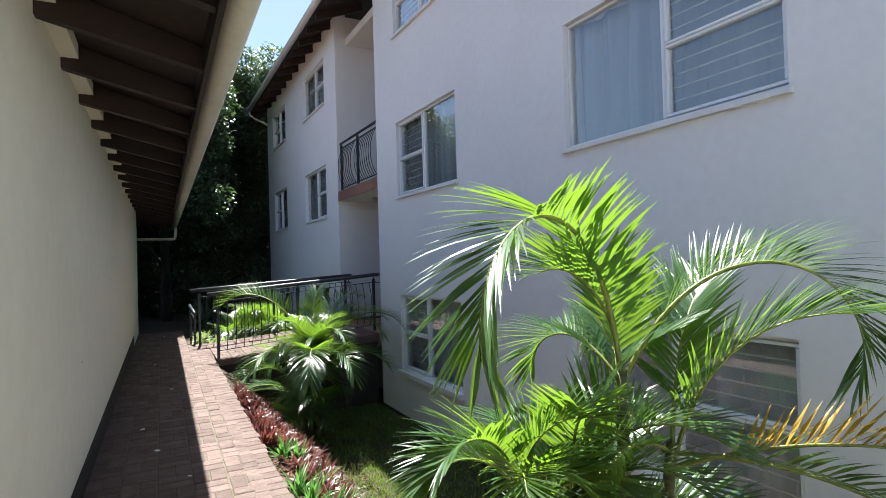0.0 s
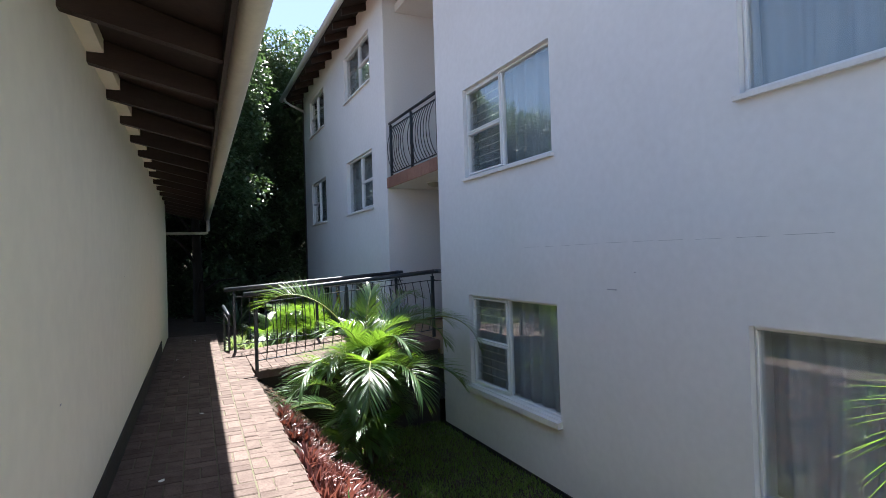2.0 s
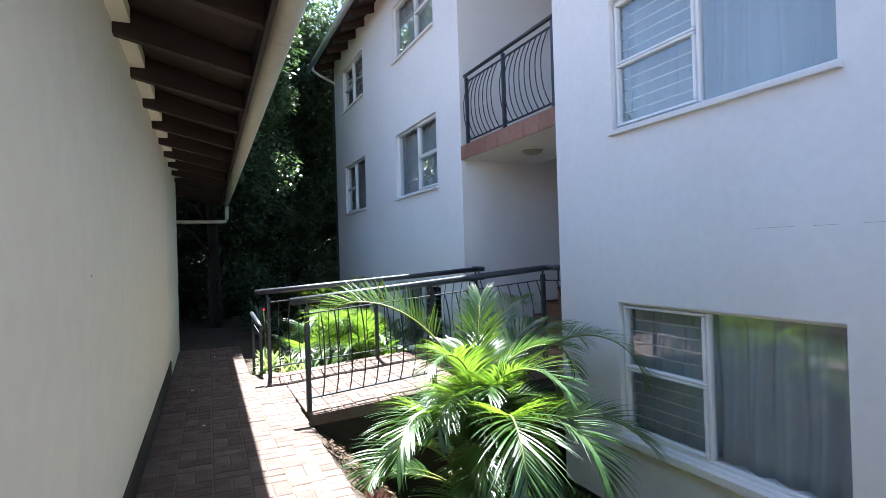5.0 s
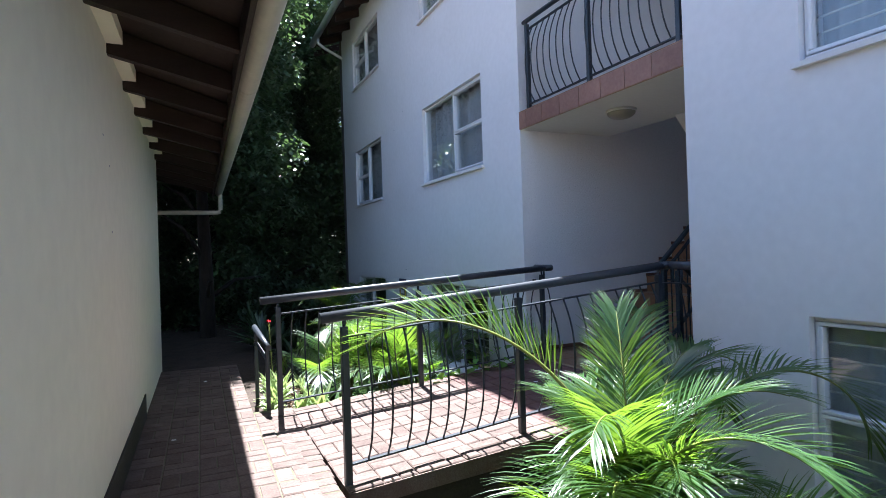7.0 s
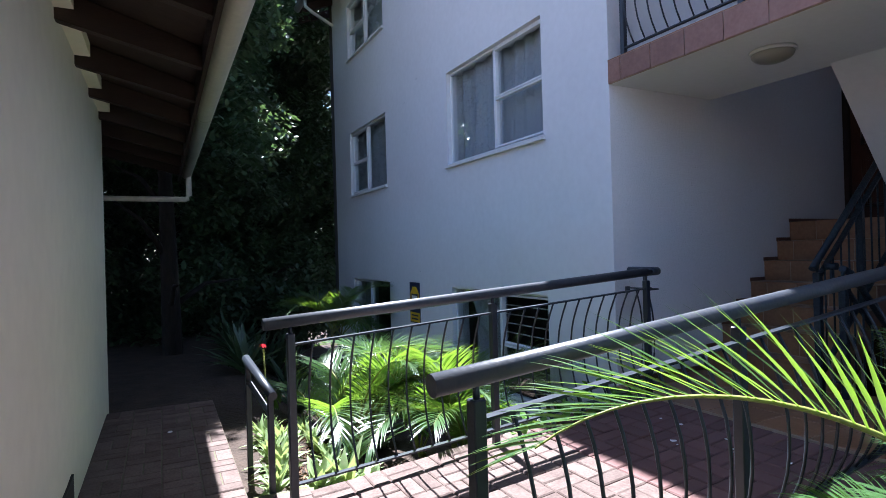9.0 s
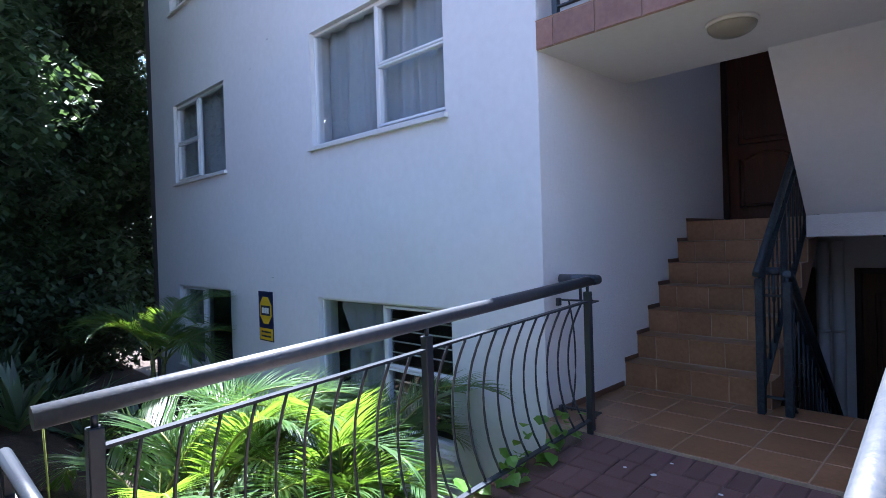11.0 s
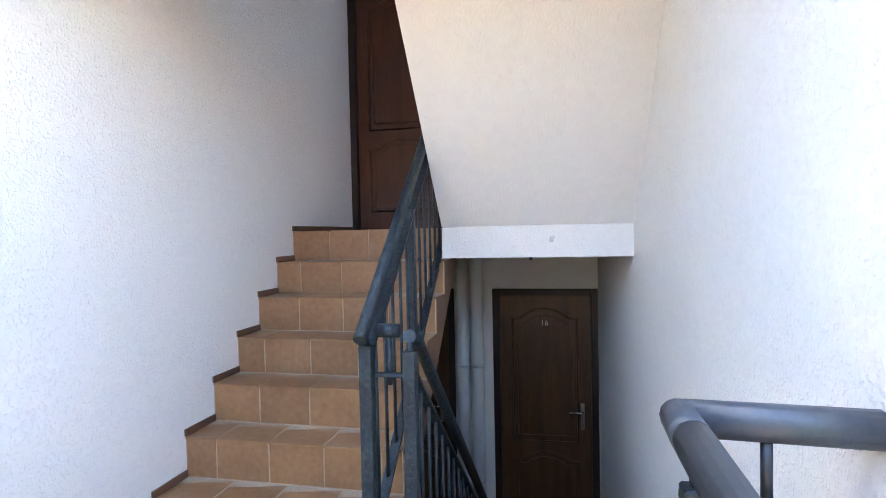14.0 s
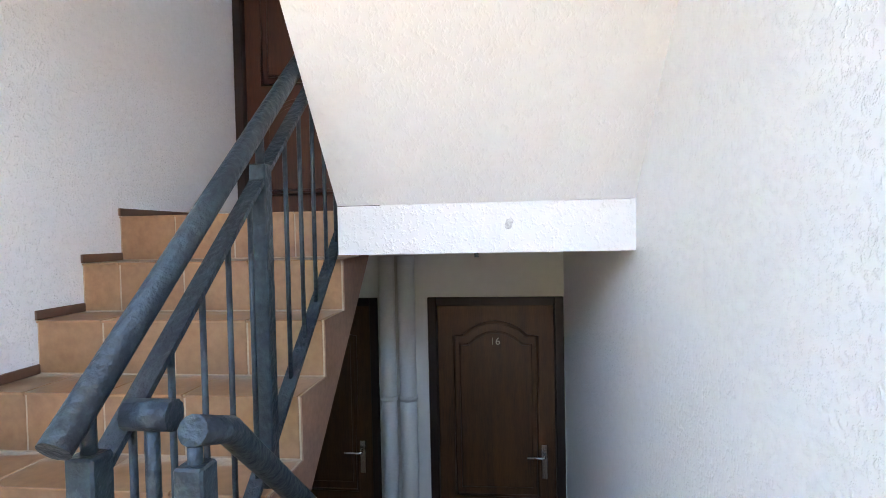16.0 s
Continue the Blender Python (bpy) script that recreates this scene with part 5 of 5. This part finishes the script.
def build_trees():
    for i, (x, y, h, sp, n) in enumerate(((-1.4, 19.6, 7.6, 1.6, 40000), (0.5, 19.4, 8.6, 1.5, 46000), (2.2, 20.2, 9.0, 1.5, 46000), (4.2, 21.4, 9.4, 1.8, 26000),
                                          (-3.8, 18.8, 7.0, 1.7, 26000), (-0.6, 22.6, 9.4, 2.1, 34000), (2.4, 23.4, 10.0, 2.2, 34000), (-6.5, 21.5, 7.5, 2.2, 22000), (-3.2, 23.2, 9.0, 2.2, 28000), (3.3, 21.9, 8.6, 1.7, 36000))):
        make_tree("dense dark green broad-leaved tree at the end of the path", pose(x, y, -0.5), h, sp, 50 + i, n, low=0.0)
    make_tree("dense dark green broad-leaved tree leaning over the path", pose(0.35, 16.5, -0.4), 7.4, 1.2, 71, 40000, low=3.7)
    make_tree("dense dark green broad-leaved tree leaning over the path", pose(-1.0, 17.6, -0.3), 6.6, 1.6, 72, 40000, low=3.8)


build_trees()


# ---- small litter on the ground ----
def build_litter():
    rng = random.Random(15)
    for u, v in ((0.42, 4.6), (0.30, 5.3), (0.55, 6.9), (0.36, 8.8), (0.62, 3.9), (0.25, 10.2), (0.48, 12.2)):
        bm = bmesh.new()
        w = rng.uniform(0.012, 0.02)
        pts = [(w * math.cos(a) * rng.uniform(0.7, 1.2), w * 1.5 * math.sin(a) * rng.uniform(0.7, 1.2)) for a in [k * math.pi / 4 for k in range(8)]]
        c = bm.verts.new((0, 0, 0.004))
        ring = [bm.verts.new((x, y, 0.002 + rng.uniform(0, 0.005))) for x, y in pts]
        for k in range(8):
            bm.faces.new((c, ring[k], ring[(k + 1) % 8]))
        solid("fallen_petal", bm, "white", "small pale fallen petal on the brick path", "petal", "fallen petals",
              at=LEFT @ pose(u, v, 0.003, 0, 0, rng.uniform(0, 360)))
    for i in range(9):
        x, y = rng.uniform(2.75, 3.35), rng.uniform(9.0, 10.2)
        bm = bmesh.new()
        w = rng.uniform(0.008, 0.02)
        ring = [bm.verts.new((w * math.cos(a) * rng.uniform(0.5, 1.4), w * math.sin(a) * rng.uniform(0.5, 1.4), 0.0)) for a in [k * math.pi / 4 for k in range(8)]]
        bm.faces.new(ring)
        solid("dropping", bm, "white", "small white splash on the paved ramp", "stain", "white splashes",
              at=pose(x, y, bridge_z(x) + 0.0055, 0, -3.9, 0))


build_litter()


# ---- dead leaves and crumbs on the soil of the beds ----
def build_mulch():
    rng = np.random.default_rng(21)
    n = 7000
    y = rng.uniform(0.5, 12.5, n)
    x = 0.72 + 0.015 * y + rng.uniform(0.0, 1.25, n) ** 1.3
    verts, faces = [], []
    for i in range(n):
        xx, yy = float(x[i]), float(y[i])
        if 8.6 < yy < 10.6:
            continue
        z = ground_height(xx, yy) + rng.uniform(0.004, 0.02)
        a, w, l = rng.uniform(0, 6.28), rng.uniform(0.005, 0.014), rng.uniform(0.012, 0.05)
        ca, sa = math.cos(a), math.sin(a)
        b = len(verts)
        t = rng.uniform(-0.012, 0.016, 4)
        verts += [(xx - ca * l, yy - sa * l, z + t[0]), (xx - sa * w, yy + ca * w, z + t[1]), (xx + ca * l, yy + sa * l, z + t[2]), (xx + sa * w, yy - ca * w, z + t[3])]
        faces += [(b, b + 1, b + 2), (b, b + 2, b + 3)]
    solid("leaf_litter", sheet("leaf_litter", verts, faces, "deadleaf"), None, "brown dead leaves and bits scattered on the soil", "leaf litter", kind="stuff")


build_mulch()


# ---- marks on the white wall ----
def build_marks():
    rng = random.Random(33)
    crack = thing("hairline_crack", "thin broken hairline along the white wall", "crack")
    y = 2.6
    while y < 6.2:
        l = rng.uniform(0.10, 0.32)
        z = 1.455 + 0.004 * math.sin(y * 3)
        if rng.random() < 0.62:
            bm = bmesh.new()
            box(bm, FX - 0.0012, FX, y, y + l, z - 0.0012, z + 0.0012)
            part("crack_piece", bm, "hairline", crack)
        y += l + rng.uniform(0.02, 0.12)
    # specks and a stub of bolt on the other walls
    for x, y, z, l in ((FX, 14.45, 3.73, 0.05), (FX, 14.89, 3.50, 0.04), (FX, 14.50, 1.04, 0.06), (FX, 4.75, 1.20, 0.02)):
        bm = bmesh.new()
        box(bm, x - 0.002, x, y, y + l, z, z + 0.009, 0.001)
        solid("wall_mark", bm, "hairline", "small grey scratch on the white wall", "mark", "marks on the walls")
    for v, z in ((9.32, 1.88), (9.36, 1.50), (4.07, 0.81), (9.12, 2.02), (6.4, 1.3)):
        bm = bmesh.new()
        box(bm, 0.0, 0.002, v, v + 0.022, z, z + 0.010, 0.001)
        solid("wall_mark", bm, "hairline", "small grey chip in the cream wall paint", "mark", "marks on the walls", at=LEFT)
    bm = bmesh.new()
    tube(bm, [(5.60, 9.284, 1.345), (5.60, 9.284, 1.326)], 0.008, 8)
    solid("bolt_stub", bm, "ironworn", "rusty bolt stub under the white beam", "bolt")
    bm = bmesh.new()
    ring = [bm.verts.new((5.5822, 9.17 + 0.018 * math.cos(a) * rng.uniform(0.6, 1.3), 1.44 + 0.024 * math.sin(a) * rng.uniform(0.6, 1.3))) for a in [k * math.pi / 6 for k in range(12)]]
    bm.faces.new(ring)
    solid("smudge", bm, "smudge", "faint grey smudge on the white beam", "stain")
    bm = bmesh.new()
    box(bm, FX - 0.003, FX, 4.98, 5.10, 1.046, 1.056, 0.001)
    solid("wall_mark", bm, "hairline", "small grey scratch on the white wall", "mark")


build_marks()


# ---- paving and tiles, piece by piece ----
def brick_mesh(name, lx, ly, h, mat, seed, bev=0.006):
    rng = random.Random(seed)
    bm = bmesh.new()
    b = bev
    x, y = lx / 2, ly / 2
    low = [bm.verts.new((sx * x, sy * y, 0)) for sx, sy in ((-1, -1), (1, -1), (1, 1), (-1, 1))]
    mid = [bm.verts.new((sx * x, sy * y, h - b)) for sx, sy in ((-1, -1), (1, -1), (1, 1), (-1, 1))]
    top = [bm.verts.new((sx * (x - b * rng.uniform(0.8, 1.6)), sy * (y - b * rng.uniform(0.8, 1.6)), h + rng.uniform(-0.001, 0.001))) for sx, sy in ((-1, -1), (1, -1), (1, 1), (-1, 1))]
    for a, c in ((low, mid), (mid, top)):
        for k in range(4):
            bm.faces.new((a[k], a[(k + 1) % 4], c[(k + 1) % 4], c[k]))
    bm.faces.new(top)
    return finish(bm, name, mat)


def joined_bricks(name, cells, mat):
    """cells: (x, y, z, lx, ly); all in one mesh."""
    verts, faces = [], []
    for x, y, z, lx, ly in cells:
        b, e = len(verts), 0.006
        for q, zz in ((0, -0.05), (0, -e), (e, 0)):
            for sx, sy in ((-1, -1), (1, -1), (1, 1), (-1, 1)):
                verts.append((x + sx * (lx / 2 - q), y + sy * (ly / 2 - q), z + zz))
        for r in (0, 4):
            for k in range(4):
                faces.append((b + r + k, b + r + (k + 1) % 4, b + r + 4 + (k + 1) % 4, b + r + 4 + k))
        faces.append((b + 8, b + 9, b + 10, b + 11))
    return sheet(name, verts, faces, mat)


def build_path():
    rng = random.Random(5)
    bm = bmesh.new()
    box(bm, -0.02, 1.150, -6.0, 10.70, -0.065, -0.005)
    box(bm, -0.02, 0.845, 10.70, 13.05, -0.0651, -0.0051)
    box(bm, 1.150, 1.160, -6.0, 10.4, -0.35, -0.012)
    path = solid("pavement", bm, "sand", "brick-paved path along the low building, mossy joints", "path", kind="structure", at=LEFT)
    cells = []
    pitch_x, pitch_y = 0.105, 0.212
    # header row along the open edge
    y = -6.0
    while y < 13.0:
        cells.append((1.062 + rng.uniform(-0.012, 0.008), y + 0.05, 0.0, 0.207, 0.1015))
        y += 0.1055
    # basket-weave pairs over the rest
    i = 0
    x = 0.0
    col = 0
    while x < 0.93:
        row = 0
        y = -6.0
        while y < 12.9:
            if (row + col) % 2 == 0:
                cells.append((x + 0.105, y + 0.053, 0.0, 0.207, 0.1015))
                cells.append((x + 0.105, y + 0.159, 0.0, 0.207, 0.1015))
            else:
                cells.append((x + 0.052, y + 0.106, 0.0, 0.1015, 0.207))
                cells.append((x + 0.158, y + 0.106, 0.0, 0.1015, 0.207))
            y += 0.212
            row += 1
        x += 0.212
        col += 1
    cells = [c for c in cells if c[1] < 10.66 or c[0] < 0.80]
    near = [c for c in cells if c[0] > 0.70 and 3.2 < c[1] < 10.6]
    rest = [c for c in cells if not (c[0] > 0.70 and 3.2 < c[1] < 10.6)]
    near.sort(key=lambda c: c[1])
    rest += near[300:]
    near = near[:300]
    shapes = {}
    for x, y, z, lx, ly in near:
        key = lx > ly
        shapes.setdefault(key, [brick_mesh("brick", lx, ly, 0.05, "brick", s) for s in range(3)])
        part("brick", rng.choice(shapes[key]), None, path, at=pose(x, y, -0.05 + rng.uniform(-0.002, 0.003), rng.uniform(-0.7, 0.7), rng.uniform(-0.7, 0.7), rng.uniform(-1, 1)))
    rest = [(x, y, z + rng.uniform(-0.002, 0.003), lx, ly) for x, y, z, lx, ly in rest]
    part("brick_paving", joined_bricks("brick_paving", rest, "brickstuff"), None, path, kind="stuff")


build_path()


def build_ramp_bricks():
    rng = random.Random(6)
    ramp = bpy.data.objects["floor_ramp"]
    slope = math.degrees(math.atan((LAND - 0.012) / 2.55))
    shapes = {True: [brick_mesh("brick", 0.207, 0.1015, 0.05, "brick", s) for s in range(3)], False: [brick_mesh("brick", 0.1015, 0.207, 0.05, "brick", s + 3) for s in range(3)]}
    # bricks past x = 2.3 carry the entrance shade in their colour
    shade_copy = {True: [brick_mesh("brick", 0.207, 0.1015, 0.05, "brickred", s) for s in range(3)], False: [brick_mesh("brick", 0.1015, 0.207, 0.05, "brickred", s + 3) for s in range(3)]}
    x, col, n = 0.855, 0, 0
    while x < 3.05:
        y, row = 8.69, 0
        while y < 10.45:
            if (row + col) % 2 == 0:
                four = ((0.105, 0.053, True), (0.105, 0.159, True))
            else:
                four = ((0.052, 0.106, False), (0.158, 0.106, False))
            for dx, dy, key in four:
                part("brick", rng.choice((shade_copy if x > 2.3 else shapes)[key]), None, ramp,
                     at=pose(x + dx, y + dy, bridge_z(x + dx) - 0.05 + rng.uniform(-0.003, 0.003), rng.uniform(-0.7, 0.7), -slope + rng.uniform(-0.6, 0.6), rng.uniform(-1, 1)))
            y += 0.212
            row += 1
        x += 0.212
        col += 1
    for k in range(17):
        part("brick", shade_copy[True][k % 3], None, ramp, at=pose(3.30, 8.74 + 0.1055 * k, bridge_z(3.30) - 0.05, 0, -slope, 0))


build_ramp_bricks()


def tile_mesh(lx, ly, h=0.008):
    return brick_mesh("tile", lx, ly, h, "tile", 1, bev=0.002)


def build_tiles():
    land = bpy.data.objects["floor_landing"]
    g, size = 0.006, 0.330
    cache = {}

    def lay(parent, x0, x1, y0, y1, z):
        lx, ly = round(x1 - x0 - g, 3), round(y1 - y0 - g, 3)
        if lx < 0.02 or ly < 0.02:
            return
        me = cache.setdefault((lx, ly), tile_mesh(lx, ly))
        part("tile", me, None, parent, at=pose((x0 + x1) / 2, (y0 + y1) / 2, z))

    x = 3.42
    while x < 4.68:
        x1 = min(x + size, 4.698)
        y = 8.35
        while y < NY - 0.02:
            y0, y1 = max(y, SY), min(y + size, NY)
            if x1 > FIRST and y1 > MY:
                if y < MY:
                    lay(land, x, x1, y0, MY, LAND - 0.008)
                if x < FIRST - 0.02:
                    lay(land, x, FIRST, max(y0, MY), y1, LAND - 0.008)
            else:
                lay(land, x, x1, y0, y1, LAND - 0.008)
            y = y1
        x = x1
    flight = bpy.data.objects["floor_stairs_up"]
    risers = {}
    for k in range(7):
        x, z = FIRST + k * RUN, LAND + k * RISE
        off = 0.17 if k % 2 else 0.0
        y = MY + 0.008
        first = True
        while y < NY - 0.03:
            y1 = min(y + (0.265 - (off if first else 0)), NY - 0.002)
            first = False
            w = round(y1 - y - g, 3)
            if w > 0.03:
                if w not in risers:
                    bm = bmesh.new()
                    box(bm, -0.008, 0.0, -w / 2, w / 2, 0.004, RISE - 0.004, 0.0015)
                    risers[w] = finish(bm, "riser_tile", "tile")
                part("riser_tile", risers[w], None, flight, at=pose(x + 0.008, (y + y1) / 2, z))
                lay(flight, x - 0.012, x + RUN + 0.008 if k < 6 else x + 0.33, y, y1, z + RISE - 0.008)
            y = y1
        # stepped skirting on the wall
        bm = bmesh.new()
        box(bm, x - 0.010, x + RUN - 0.002 if k < 6 else BACK - 0.02, NY - 0.0105, NY, z + RISE + 0.001, z + RISE + 0.035, 0.002)
        part("skirting", bm, "tiledark", flight)
    x = FIRST + 6 * RUN + 0.33
    while x < BACK - 0.05:
        y = MY + 0.008
        while y < NY - 0.05:
            lay(flight, x, min(x + size, BACK), y, min(y + size, NY), UP - 0.008)
            y += size
        x += size
    bm = bmesh.new()
    box(bm, 3.52, FIRST - 0.0355, NY - 0.009, NY, LAND + 0.001, LAND + 0.045, 0.002)
    solid("baseboard_landing", bm, "tiledark", "brown tile skirting along the landing wall", "skirting", kind="structure")
    # tiled edge of the upper landing
    bm = bmesh.new()
    box(bm, FX - 0.002, FX + 0.0095, SY, NY, 2.642, 2.828)
    edge = solid("trim_landing_edge", bm, "grout", "terracotta tiled edge of the upper landing", "trim", kind="structure")
    y = SY
    while y < NY - 0.02:
        y1 = min(y + 0.30, NY)
        bm = bmesh.new()
        box(bm, FX - 0.010, FX - 0.0025, y + 0.003, y1 - 0.003, 2.645, 2.826, 0.0015)
        part("tile", bm, "edgetile", edge)
        y = y1
    bm = bmesh.new()
    box(bm, FX - 0.008, FX + 0.7, SY, NY, 2.8285, 2.837)
    solid("floor_upper_landing", bm, "tile", "terracotta floor of the upper landing", "floor", kind="structure")


build_tiles()
